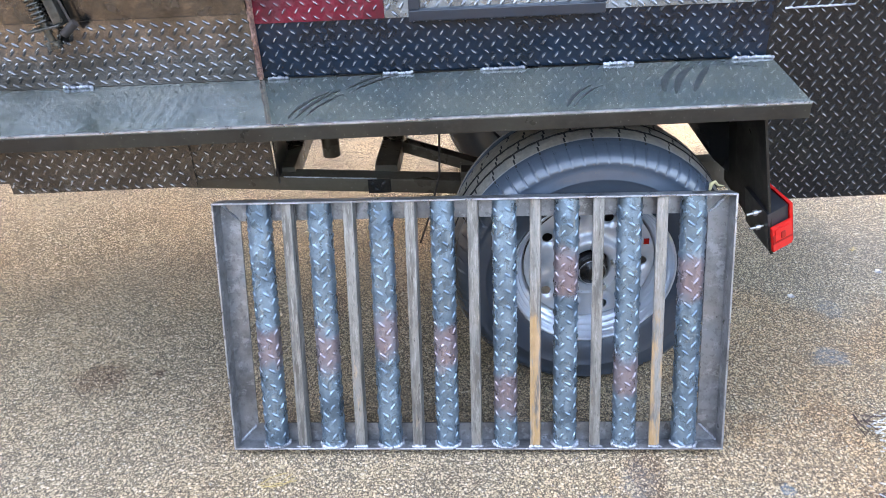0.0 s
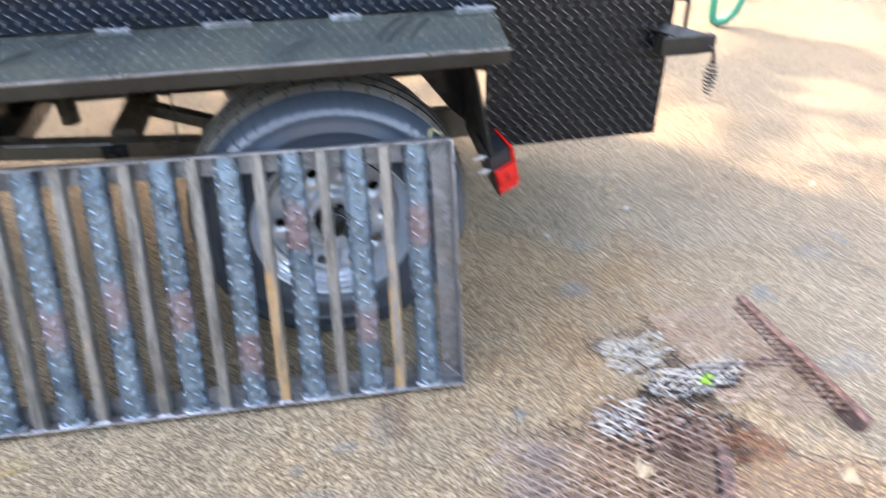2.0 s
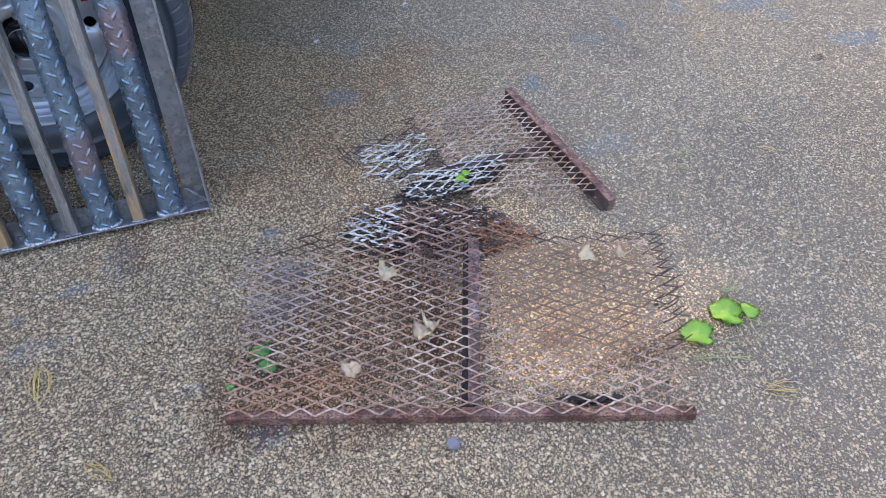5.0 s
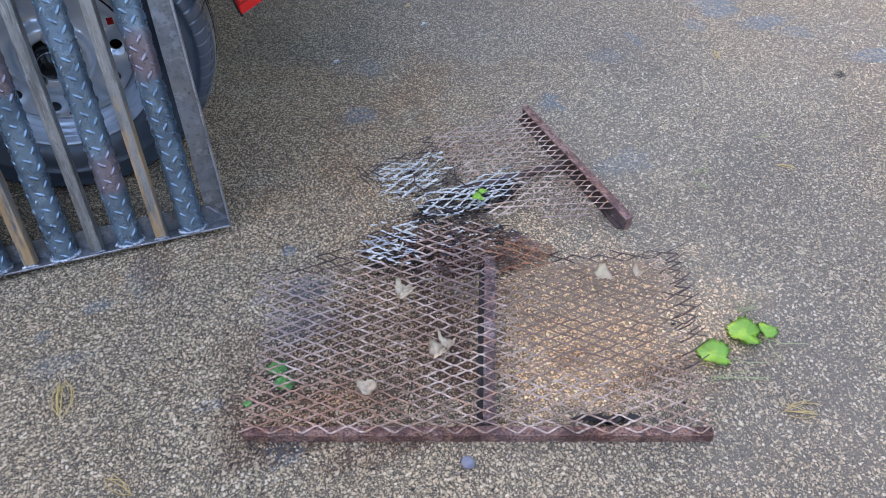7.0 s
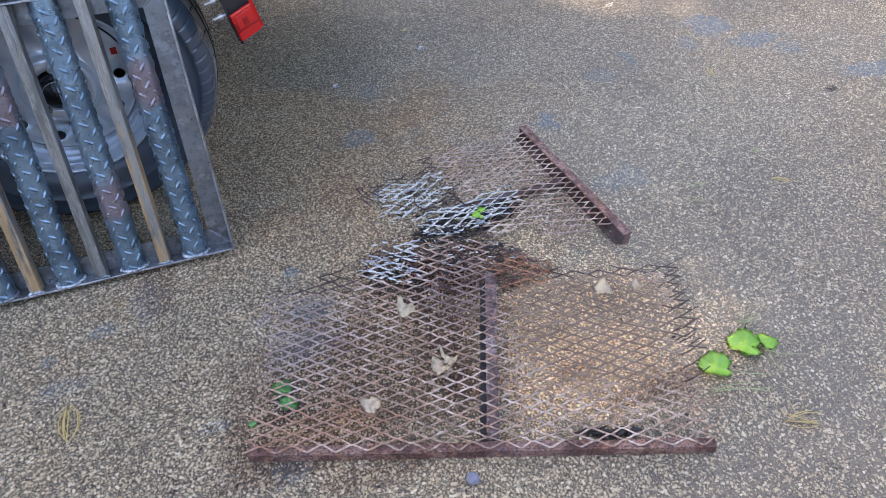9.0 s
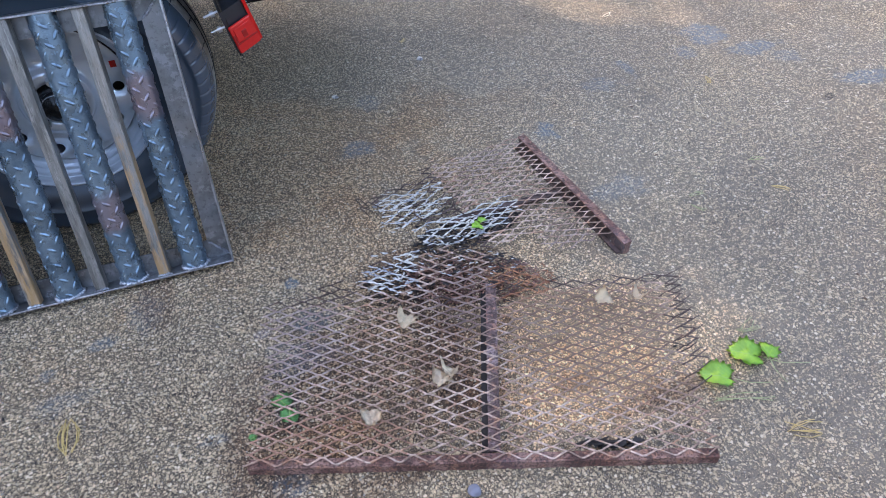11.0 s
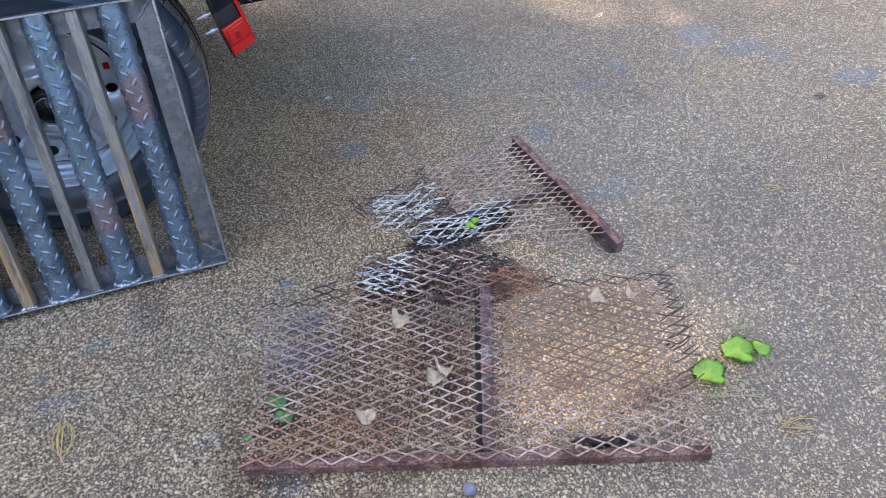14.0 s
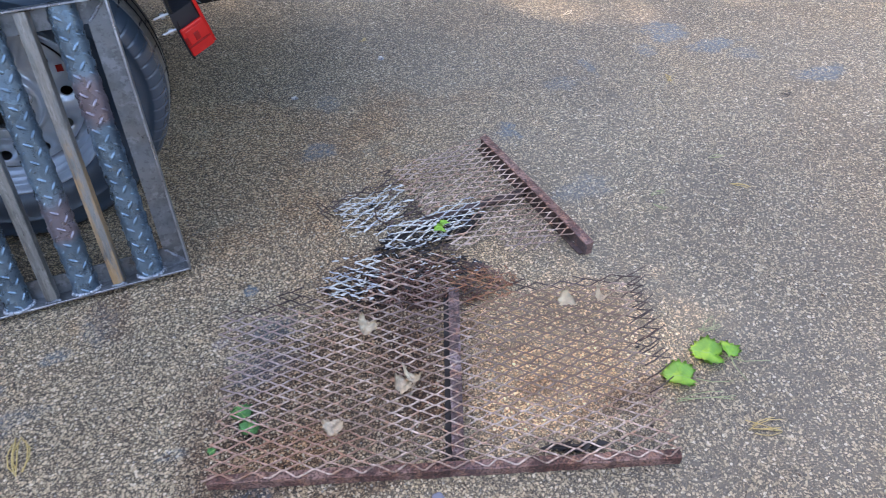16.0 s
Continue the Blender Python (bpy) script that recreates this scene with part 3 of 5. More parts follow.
weld(bm, (0.089, WALL - 0.008, 0.82), (0.089, WALL - 0.008, 1.25), 0.0055, 31)
part("corner_seam", bm, M_RUST, trailer, "rough rusty welded corner seam")
bm = bmesh.new()
weld(bm, (1.43, WALL + 0.009, 0.925), (1.6, WALL + 0.009, 0.927), 0.003, 32)
part("weld_bead", bm, M_WELD, trailer, "thin silver weld line")
# body that closes the trailer above and behind, unseen; also blocks sky light
bm = bmesh.new()
box(bm, U_L, -0.9, WALL, WALL + 0.01, 0.5, TOP)
part("front_side_wall", bm, M_BLACK, trailer)
bm = bmesh.new()
box(bm, -0.9, U_R, WALL + 0.1, WALL + 0.12, 1.3, TOP)
part("upper_side_wall", bm, M_BLACK, trailer)
bm = bmesh.new()
box(bm, U_L, U_R, WALL + 1.25, WALL + 1.26, 0.5, TOP)
part("far_side_wall", bm, M_BLACK, trailer)
# unseen low panel, added to darken the ground under the trailer
bm = bmesh.new()
box(bm, 1.4, U_R, WALL + 1.25, WALL + 1.26, 0.385, 0.4995)
part("far_shade_panel", bm, M_BLACK, trailer)
bm = bmesh.new()
box(bm, U_L, U_R, WALL + 0.03, WALL + 1.24, 0.70, 0.72)
part("deck", bm, M_FRAME, trailer)
# unseen end walls; the gate reaches low to shade the ground below
for name, u in (("front_wall", U_L + 0.002), ("rear_gate", U_R - 0.03)):
    bm = bmesh.new()
    box(bm, u, u + 0.02, WALL + 0.125, WALL + 1.245, 0.725 if name == "front_wall" else 0.39, TOP - 0.01)
    part(name, bm, M_BLACK, trailer)
# skirts below the step board
# skirt bars get bright steel tops that paint their glints
part("skirt_panel", tread_plate(-0.95, -0.665, 0.53, 0.80, WALL + 0.03, worn=1), (M_SKIRT, M_EDGE), trailer, "black tread-plate skirt below the step")
part("patch_plate", tread_plate(0.335, 0.40, 0.455, 0.497, 0.371, 0.0035), M_BLACK, trailer)
part("skirt_panel", tread_plate(-0.66, -0.14, 0.51, 0.80, WALL, worn=1), (M_SKIRT, M_EDGE), trailer, "black tread-plate skirt below the step")
part("skirt_panel", tread_plate(-0.155, 0.082, 0.527, 0.80, WALL + 0.006, worn=1), (M_SKIRT, M_EDGE), trailer, "black tread-plate skirt below the step")
bm = bmesh.new()
box(bm, 0.083, 0.088, WALL + 0.02, WALL + 0.4, 0.5, 0.7)
part("cross_plate", bm, M_FRAME, trailer)

# step board with its lip
bm = bmesh.new()
slab(bm, [(-0.9, -0.004, STEP_Z), (1.355, -0.004, STEP_Z), (1.41, WALL - 0.002, STEP_Z), (-0.9, WALL - 0.002, STEP_Z)], 0.005)
step = part("step_board", bm, M_STEP, trailer, "dusty glossy step board with scuff marks")
bm = bmesh.new()
box(bm, -0.9, 1.355, -0.004, 0.002, STEP_Z - 0.036, STEP_Z - 0.0055, 0.001)
part("step_lip", bm, M_FRAME, step)
bm = bmesh.new()
box(bm, -0.9, 1.356, -0.0055, 0.003, STEP_Z - 0.003, STEP_Z + 0.0015, 0.001)
part("worn_edge", bm, M_EDGE, step, "bright worn steel edge")
for i, (u0, u1) in enumerate(((0.11, 0.155), (0.41, 0.48), (0.66, 0.77), (0.98, 1.05), (1.31, 1.41), (-0.42, -0.35))):
    bm = bmesh.new()
    weld(bm, (u0, WALL - 0.006, STEP_Z + 0.003), (u1, WALL - 0.006, STEP_Z + 0.003), 0.0055, i)
    part("weld_bead", bm, M_WELD, step, "rough silver weld bead")


def scuff(p, q, r, width=0.0052):
    """A curved dark rubber mark through three places on the step, a hair above it."""
    bm = bmesh.new()
    p, q, r = (Vector((*c, STEP_Z + 0.0012)) for c in (p, q, r))
    last = None
    for i in range(15):
        t = i / 14
        c = p.lerp(q, t).lerp(q.lerp(r, t), t)
        d = (q.lerp(r, t) - p.lerp(q, t)).normalized().cross(Vector((0, 0, 1))) * width * (math.sin(math.pi * (i + 0.6) / 15.2) ** 0.6 + 0.3 * noise.noise(c * 90))
        pair = bm.verts.new(c - d), bm.verts.new(c + d)
        if last:
            bm.faces.new((last[0], last[1], pair[1], pair[0]))
        last = pair
    part("scuff_mark", bm, M_SCUFF, step, "dark curved scuff mark")


for p, q, r, w in (((0.213, 0.04), (0.222, 0.15), (0.291, 0.227), 0.0045), ((0.23, 0.042), (0.243, 0.145), (0.305, 0.225), 0.005), ((0.25, 0.05), (0.27, 0.14), (0.32, 0.2), 0.0025), ((0.321, 0.235), (0.36, 0.305), (0.405, 0.34), 0.0045), ((0.345, 0.225), (0.39, 0.305), (0.45, 0.34), 0.004), ((1.068, 0.11), (1.105, 0.25), (1.165, 0.315), 0.009), ((1.09, 0.09), (1.13, 0.23), (1.195, 0.3), 0.009), ((1.135, 0.1), (1.175, 0.2), (1.23, 0.29), 0.008), ((0.832, 0.035), (0.86, 0.13), (0.915, 0.185), 0.0045), ((0.85, 0.04), (0.885, 0.13), (0.94, 0.18), 0.003), ((1.23, 0.33), (1.3, 0.3), (1.365, 0.255), 0.002)):
    scuff(p, q, r, w)

# chassis below the body
for name, p, q, w, h in (
    ("chassis_rail", (-0.2, 0.405, 0.517), (0.62, 0.405, 0.458), 0.06, 0.042),
    ("chassis_rail", (0.6, 0.385, 0.472), (1.397, 0.385, 0.472), 0.05, 0.085),
    ("inner_rail", (-0.3, 0.78, 0.525), (1.6, 0.78, 0.525), 0.06, 0.075),
    ("cross_member", (0.385, 0.43, 0.49), (0.405, 0.76, 0.5), 0.066, 0.05),
    ("cross_member", (0.10, 0.41, 0.5), (0.10, 0.76, 0.51), 0.05, 0.06),
    ("suspension_arm", (0.43, 0.62, 0.50), (0.80, 0.5, 0.42), 0.04, 0.035),
    ("axle", (0.924, 0.2, 0.346), (0.924, 1.45, 0.346), 0.06, 0.06),
):
    bm = bmesh.new()
    beam(bm, p, q, w, h)
    part(name, bm, M_CHASSIS, trailer)
bm = bmesh.new()
rod(bm, (0.196, 0.65, 0.7), (0.196, 0.65, 0.463), 0.028, n=20)
part("pipe_stub", bm, M_CHASSIS, trailer, "short round black pipe stub")
bm = bmesh.new()
tube_path(bm, [(0.545, 0.36, 0.66), (0.54, 0.34, 0.52), (0.51, 0.345, 0.4), (0.475, 0.345, 0.3)], 0.003, 6)
part("hanging_wire", bm, M_CHAR, trailer)
bm = bmesh.new()
weld(bm, (0.1, 0.374, 0.517), (0.36, 0.374, 0.499), 0.0022, 4)
part("weld_bead", bm, M_WELD, trailer)

# end bracket, tail light, inner strip
bm = bmesh.new()
slab(bm, [(1.279, 0.045, 0.765), (1.352, 0.026, 0.405), (1.335, 0.33, 0.47), (1.294, 0.33, 0.765)][::-1], 0.006)
bracket = part("end_bracket", bm, M_FRAME, trailer, "black triangular steel end bracket")
bm = bmesh.new()
slab(bm, [(1.11, 0.3, 0.77), (1.28, 0.3, 0.55), (1.335, 0.3, 0.5), (1.335, 0.3, 0.77)], 0.005)
lugs(bm, lambda u, w, h: Vector((1.113 + 0.773 * (0.77 - w) + u, 0.3 - h, w)), 0.004, 0.034, 0.56, 0.76, 0.03, 0.02, 0.022)
part("inner_plate", bm, M_BLACK, trailer, "black tread-plate gusset")
light = thing("tail_light", "", "")
light.parent = trailer
light.matrix_local = pose(1.351, 0.026, 0.411, 0, -14, 0)
bm = bmesh.new()
slab(bm, [(0, 0, 0.108), (0.058, 0.025, 0.108), (0.048, 0.12, 0.114), (0, 0.145, 0.116)], 0.107)
part("housing", bm, M_PLASTIC, light, "black plastic light housing")
FACE = pose(0, 0, 0, 0, 0, 23)
bm = bmesh.new()
box(bm, 0.002, 0.063, -0.009, 0.0, 0.002, 0.071, 0.003)
box(bm, 0.009, 0.055, -0.0115, -0.008, 0.03, 0.064, 0.002)
part("side_lens", bm, M_RED, light, "bright red side marker lens", m=FACE)
bm = bmesh.new()
box(bm, 0.025, 0.038, -0.0135, -0.01, 0.034, 0.052, 0.001)
box(bm, 0.002, 0.063, -0.0105, -0.008, 0.024, 0.0285, 0.001)
box(bm, 0.002, 0.009, -0.0108, -0.008, 0.03, 0.05, 0.001)
part("lens_mark", bm, M_RED_DARK, light, m=FACE)
bm = bmesh.new()
slab(bm, [(0.0595, 0.02, 0.112), (0.067, 0.02, 0.112), (0.056, 0.123, 0.119), (0.0495, 0.123, 0.119)], 0.111)
part("rear_lens", bm, M_RED, light, "red rear lens")
for z, v in ((0.098, 0.04), (0.062, 0.03)):
    bm = bmesh.new()
    rod(bm, (-0.036, v, z), (0.0, v, z), 0.0032, n=8)
    rod(bm, (-0.02, v, z), (-0.01, v, z), 0.0075, n=6)
    part("mounting_bolt", bm, M_NUT, light, "zinc bolt and nut")

# framed plate on the side panel, beside the reflection-coloured plates
M_WINDOW = plain("blue_grey_frame_paint", (0.014, 0.02, 0.03), 0.35)
for x0, x1, z0, z1 in ((0.482, 0.97, 0.938, 0.965), (0.482, 0.51, 0.9655, 1.3), (0.945, 0.97, 0.9655, 1.3)):
    bm = bmesh.new()
    box(bm, x0, x1, WALL - 0.016, WALL + 0.011, z0, z1, 0.003)
    part("frame_bar", bm, M_WINDOW, trailer, "blue-grey frame bar")


def wheel(name, parent, m):
    """Tyre and steel wheel; the outer face looks towards -y."""
    hub = thing(name, "", "")
    hub.parent = parent
    hub.matrix_local = m
    bm = bmesh.new()
    prof = [(0.198, 0.004), (0.211, -0.012), (0.224, -0.019), (0.245, -0.025), (0.262, -0.0275), (0.2635, -0.029), (0.2655, -0.0285), (0.28, -0.0272), (0.291, -0.0248), (0.2935, -0.0265), (0.3, -0.0255), (0.31, -0.0205), (0.318, -0.0135), (0.3245, -0.005), (0.329, 0.004), (0.3315, 0.0115)]
    first = len(prof)
    for k in range(5):
        y = 0.013 + k * 0.034
        crown = 0.3445 - (0.0115, 0.0035, 0.0, 0.0035, 0.0115)[k]
        rise = (0.006, 0.002, 0.0, -0.002, -0.006)[k]
        prof += [(crown, y), (crown + rise * 0.6, y + 0.015), (crown + rise, y + 0.029)]
        if k < 4:
            prof += [(crown + rise - 0.007, y + 0.03), (crown + rise - 0.007, y + 0.0332)]
    last = len(prof)
    prof += [(0.334, 0.186), (0.31, 0.203), (0.272, 0.208), (0.23, 0.2), (0.196, 0.176)]

    def notch(i, j):
        if j in (10, 11, 12, 13):
            return -0.0035 if i % 14 < 2 else 0.0
        return 0.0

    def zigzag(i, j):
        """Grooves wander from side to side round the tyre."""
        if not first < j < last - 1:
            return 0.0
        return 0.0012 * (abs((i + 5 * j // 5) % 14 - 7) / 3.5 - 1)

    full = [(0.198 + (r - 0.198) * 1.195, y * 1.65 if y < 0 else y * 1.22) for r, y in prof]
    turns = 980
    lathe(bm, full, turns, wobble=notch)
    bm.verts.ensure_lookup_table()
    bm.faces.ensure_lookup_table()
    for q, v in enumerate(bm.verts):
        v.co.y += zigzag(q // len(full), q % len(full))
    for q, f in enumerate(bm.faces):
        i, j = q // (len(full) - 1), q % (len(full) - 1)
        rib, place = (j - first) // 5, (j - first) % 5
        if first <= j < last - 1:
            sipe = place < 2 and (i + 9 * rib + 2 * place) % 28 < 2
            f.material_index = 1 if place > 1 or sipe else 0
        elif j == first - 2 and i % 28 < 2:
            f.material_index = 1
    # the loaded tyre stands flat on the ground
    for v in bm.verts:
        if v.co.z < -0.346:
            v.co.z = -0.346
    for f in bm.faces:
        f.smooth = math.hypot(f.calc_center_median().x, f.calc_center_median().z) < 0.35
    part("tyre", bm, (M_RUBBER, M_GROOVE), hub, "worn black radial tyre with dusty tread")
    # rim lip and barrel
    bm = bmesh.new()
    lathe(bm, [(0.194, 0.03), (0.2, 0.0), (0.209, -0.012), (0.2135, -0.017), (0.2135, -0.0205), (0.2105, -0.0215), (0.207, -0.019), (0.2045, -0.012), (0.203, -0.002), (0.1985, 0.0), (0.197, 0.003), (0.1955, 0.014), (0.19, 0.016), (0.1885, 0.019), (0.187, 0.029), (0.181, 0.031), (0.1795, 0.034), (0.174, 0.046), (0.17, 0.06), (0.17, 0.16), (0.194, 0.17)], 96)
    rim = part("rim", bm, M_RIM, hub, "silver painted steel rim")
    # disc with ten hand holes
    bm = bmesh.new()
    r1, r2, rh, nh = 0.098, 0.172, 0.138, 10

    def dish(r):
        return 0.036 + 0.006 * max(0.0, (r - 0.155) / 0.017)

    for s in range(nh):
        mid = 2 * math.pi * s / nh
        outer, inner, deep = [], [], []
        for i in range(24):
            a = 2 * math.pi * i / 24
            dx, da = math.cos(a), math.sin(a)
            k = 1 / max(abs(dx), abs(da))
            rr = rh + dx * k * (r2 - rh if dx > 0 else rh - r1)
            th = mid + da * k * math.pi / nh
            outer.append(bm.verts.new((rr * math.cos(th), dish(rr), rr * math.sin(th))))
            hx, hy = rh + 0.0135 * dx, 0.0135 * da
            p = Vector((hx * math.cos(mid) - hy * math.sin(mid), 0, hx * math.sin(mid) + hy * math.cos(mid)))
            p.y = dish(p.length)
            inner.append(bm.verts.new(p))
            deep.append(bm.verts.new(p + Vector((0, 0.006, 0))))
        for i in range(24):
            j = (i + 1) % 24
            bm.faces.new((outer[i], outer[j], inner[j], inner[i])).smooth = True
            bm.faces.new((inner[i], inner[j], deep[j], deep[i]))
    bmesh.ops.remove_doubles(bm, verts=bm.verts, dist=0.0002)
    bmesh.ops.recalc_face_normals(bm, faces=bm.faces)
    lathe(bm, [(0.0985, 0.036), (0.09, 0.035), (0.084, 0.028), (0.08, 0.016), (0.076, 0.012), (0.07, 0.011), (0.056, 0.012), (0.052, 0.014), (0.049, 0.022), (0.0485, 0.05)], 64)
    part("disc", bm, M_RIM, rim, "silver wheel disc with round holes")
    bm = bmesh.new()
    lathe(bm, [(0.0435, 0.06), (0.0435, 0.012), (0.041, 0.006), (0.036, 0.004), (0.034, -0.012), (0.031, -0.017), (0.022, -0.018), (0.020, -0.021), (0.0005, -0.022)], 40)
    part("grease_cap", bm, M_HUB, hub, "black hub grease cap")
    bm = bmesh.new()
    lathe(bm, [(0.0345, 0.0045), (0.0362, 0.0025), (0.0345, 0.0005)], 40)
    lathe(bm, [(0.0345, -0.0105), (0.0358, -0.0125), (0.0335, -0.014)], 40)
    part("cap_ring", bm, M_NUT, hub)
    for s in range(5):
        a = 2 * math.pi * s / 5 + 0.25
        bm = bmesh.new()
        c = Vector((0.0605 * math.cos(a), 0, 0.0605 * math.sin(a)))
        rod(bm, c + Vector((0, 0.014, 0)), c + Vector((0, -0.008, 0)), 0.0095, 0.008, 6)
        part("lug_nut", bm, M_NUT, hub)
    bm = bmesh.new()
    lathe(bm, [(0.164, 0.14), (0.14, 0.12), (0.02, 0.12)], 32)
    part("brake_drum", bm, M_CHAR, hub)
    return hub


near_wheel = wheel("wheel", trailer, pose(0.924, 0.082, 0.3465, 0, 0, 0))
near_wheel["label"] = "black tyre on silver steel wheel with round holes"
bm = bmesh.new()
box(bm, 0.136, 0.15, 0.027, 0.0295, 0.054, 0.07)
part("sticker", bm, M_RED_DARK, near_wheel, "small red sticker")
wheel("wheel", trailer, pose(0.924, 1.60, 0.3465, 0, 0, 180))["label"] = "black tyre on the far side"

# gate latch at the rear edge
latch = thing("gate_latch", "", "")
latch.parent = trailer
latch.matrix_local = pose(1.91, WALL, 0.67)
bm = bmesh.new()
slab(bm, [(-0.045, -0.004, 0.055), (0.03, -0.05, 0.035), (0.13, -0.05, 0.035), (0.05, -0.004, 0.055)], 0.004)
box(bm, -0.01, 0.115, -0.055, -0.005, -0.02, 0.034, 0.004)
part("latch_box", bm, M_FRAME, latch, "black welded latch box")
bm = bmesh.new()
tube_path(bm, [(0.03, 0.0, 0.13), (0.075, 0.0, 0.125), (0.08, 0.0, 0.115), (0.08, 0.0, -0.03)], 0.006, 8)
part("latch_rod", bm, M_FRAME, latch)
bm = bmesh.new()
box(bm, 0.115, 0.16, -0.05, -0.012, -0.02, 0.03, 0.004)
tube_path(bm, [(0.14, -0.05, 0.0), (0.152, -0.06, -0.01), (0.155, -0.062, -0.05)], 0.005, 8)
part("latch_lever", bm, M_CHAR, latch)
bm = bmesh.new()
pts = []
for i in range(160):
    s = i / 159
    a = s * 2 * math.pi * 9
    r = 0.006 + 0.011 * math.sin(math.pi * s)
    pts.append((0.155 + r * math.cos(a), -0.062 + r * math.sin(a), -0.035 - 0.105 * s))
tube_path(bm, pts, 0.0022, 6)
part("spring_handle", bm, M_CHAR, latch, "black coiled spring handle")

# spring latch on the front part
spring = thing("spring_latch", "", "")
spring.parent = trailer
spring.matrix_local = pose(-0.398, WALL - 0.02, 0.915) @ pose(0, 0, 0, 0, -10, 0)
bm = bmesh.new()
pts = [(0.017 * math.cos(i * 0.7), -0.012 + 0.017 * math.sin(i * 0.7), 0.06 + 0.0012 * i) for i in range(160)]
tube_path(bm, pts, 0.003, 6)
part("coil_spring", bm, M_LATCH, spring, "grey steel coil spring")
bm = bmesh.new()
rod(bm, (0, -0.012, 0.0), (0, -0.012, 0.4), 0.009, n=12)
rod(bm, (0, -0.012, 0.0), (0, -0.012, 0.018), 0.018, n=16)
part("latch_pin", bm, M_LATCH, spring)
bm = bmesh.new()
box(bm, -0.035, 0.05, -0.045, 0.012, 0.05, 0.056, 0.002)
box(bm, 0.03, 0.055, -0.03, 0.0, 0.056, 0.25, 0.003)
part("latch_plate", bm, M_LATCH, spring)
bm = bmesh.new()
rod(bm, (0.045, -0.03, 0.03), (0.085, -0.03, 0.05), 0.011, n=6)
rod(bm, (0.07, -0.02, 0.04), (0.05, -0.02, 0.3), 0.0035, n=8)
part("latch_bolt", bm, M_CHAR, spring)

# ---- step grate of pipes and bars, leaning on the wheel ----
GW, GH, GA = 1.208, 0.628, 0.0508
grate = thing("steel_step_grate", "new welded steel grate of tread pipes, leaning on wheel", "grate", Matrix.Translation((0.005, -0.018, 0.0165)) @ pose(0, 0, 0, -17.8, 0, 0))


def angle_iron(ln):
    """L bar along x: outer wall at z = 0 and back flange at y = GA, mitred at 45 degrees."""
    bm = bmesh.new()
    t, a = 0.0045, GA
    prof = [(0, 0), (a, 0), (a, a), (a - t, a), (a - t, t), (0, t)]
    rows = []
    for end in (0, 1):
        rows.append([bm.verts.new(((z if end == 0 else ln - z), y, z)) for y, z in prof])
    for i in range(6):
        j = (i + 1) % 6
        bm.faces.new((rows[0][i], rows[0][j], rows[1][j], rows[1][i]))
    bm.faces.new(rows[0][::-1])
    bm.faces.new(rows[1])
    bmesh.ops.recalc_face_normals(bm, faces=bm.faces)
    es = [e for e in bm.edges if abs(e.verts[0].co.y) < 1e-6 and abs(e.verts[1].co.y) < 1e-6]
    bmesh.ops.bevel(bm, geom=es, offset=0.0009, segments=1, affect="EDGES")
    for f in bm.faces:
        if f.calc_center_median().y < 0.0012:
            f.material_index = 1
    return bm


for m, ln in ((pose(0, 0, 0), GW), (pose(GW, 0, GH, 0, 180, 0), GW), (pose(0, 0, GH, 0, 90, 0), GH), (pose(GW, 0, 0, 0, -90, 0), GH)):
    part("angle_iron", angle_iron(ln), (M_ANGLE, M_EDGE), grate, "grey angle iron with bright ground edge", m=m)

PIPE_R, PITCH = 0.0285, 0.145
PIPE_Y = 0.029


def pipe_mesh(seed):
    bm = bmesh.new()
    n = 28
    h0, h1 = 0.0047, GH - 0.0047
    rng = random.Random(seed)
    off = rng.uniform(0, 6.28)
    rings = [[bm.verts.new((PIPE_R * math.cos(2 * math.pi * i / n), PIPE_R * math.sin(2 * math.pi * i / n), z)) for i in range(n)] for z in (h0, h1)]
    for i in range(n):
        bm.faces.new((rings[0][i], rings[0][(i + 1) % n], rings[1][(i + 1) % n], rings[1][i])).smooth = True
    for ring in (rings[1], rings[0][::-1]):
        bm.faces.new([bm.verts.new(v.co) for v in ring])
    turn = 2 * math.pi * PIPE_R
    lugs(bm, lambda u, w, h: Vector(((PIPE_R + h) * math.cos(off + u / PIPE_R), (PIPE_R + h) * math.sin(off + u / PIPE_R), w)), 0, turn + 0.012, h0, h1, turn / 5, 0.0195, 0.0245, 0.0082, 0.0021)
    return bm


for i in range(8):
    x = 0.1035 + i * PITCH
    p = part("tread_pipe", pipe_mesh(i), M_MILL[i], grate, "blue-grey tread pipe with mill scale", m=pose(x, PIPE_Y, 0))
    bm = bmesh.new()
    for k in range(9):
        a = math.pi + math.pi * k / 8
        b = math.pi + math.pi * (k + 1) / 8
        r = PIPE_R + 0.002
        weld(bm, (x + r * math.cos(a), PIPE_Y + r * math.sin(a), 0.007), (x + r * math.cos(b), PIPE_Y + r * math.sin(b), 0.007), 0.0048, i * 9 + k)
    part("weld_bead", bm, M_WELD, grate)
for i in range(7):
    x = 0.1035 + PITCH / 2 + i * PITCH
    bm = bmesh.new()
    box(bm, -0.0127, 0.0127, -0.0127, 0.0127, 0.0047, GH - 0.0047, 0.003)
    part("square_bar", bm, M_BAR_RUST if i in (4, 6) else M_BAR, grate, "rust-streaked square bar" if i in (4, 6) else "grey square bar", m=pose(x, 0.022, 0, 0, 0, (-14, -9, -12, -6, -10, -8, -12)[i]))
    bm = bmesh.new()
    weld(bm, (x - 0.014, 0.006, 0.0065), (x + 0.014, 0.006, 0.0065), 0.0042, i + 90)
    part("weld_bead", bm, M_WELD, grate)
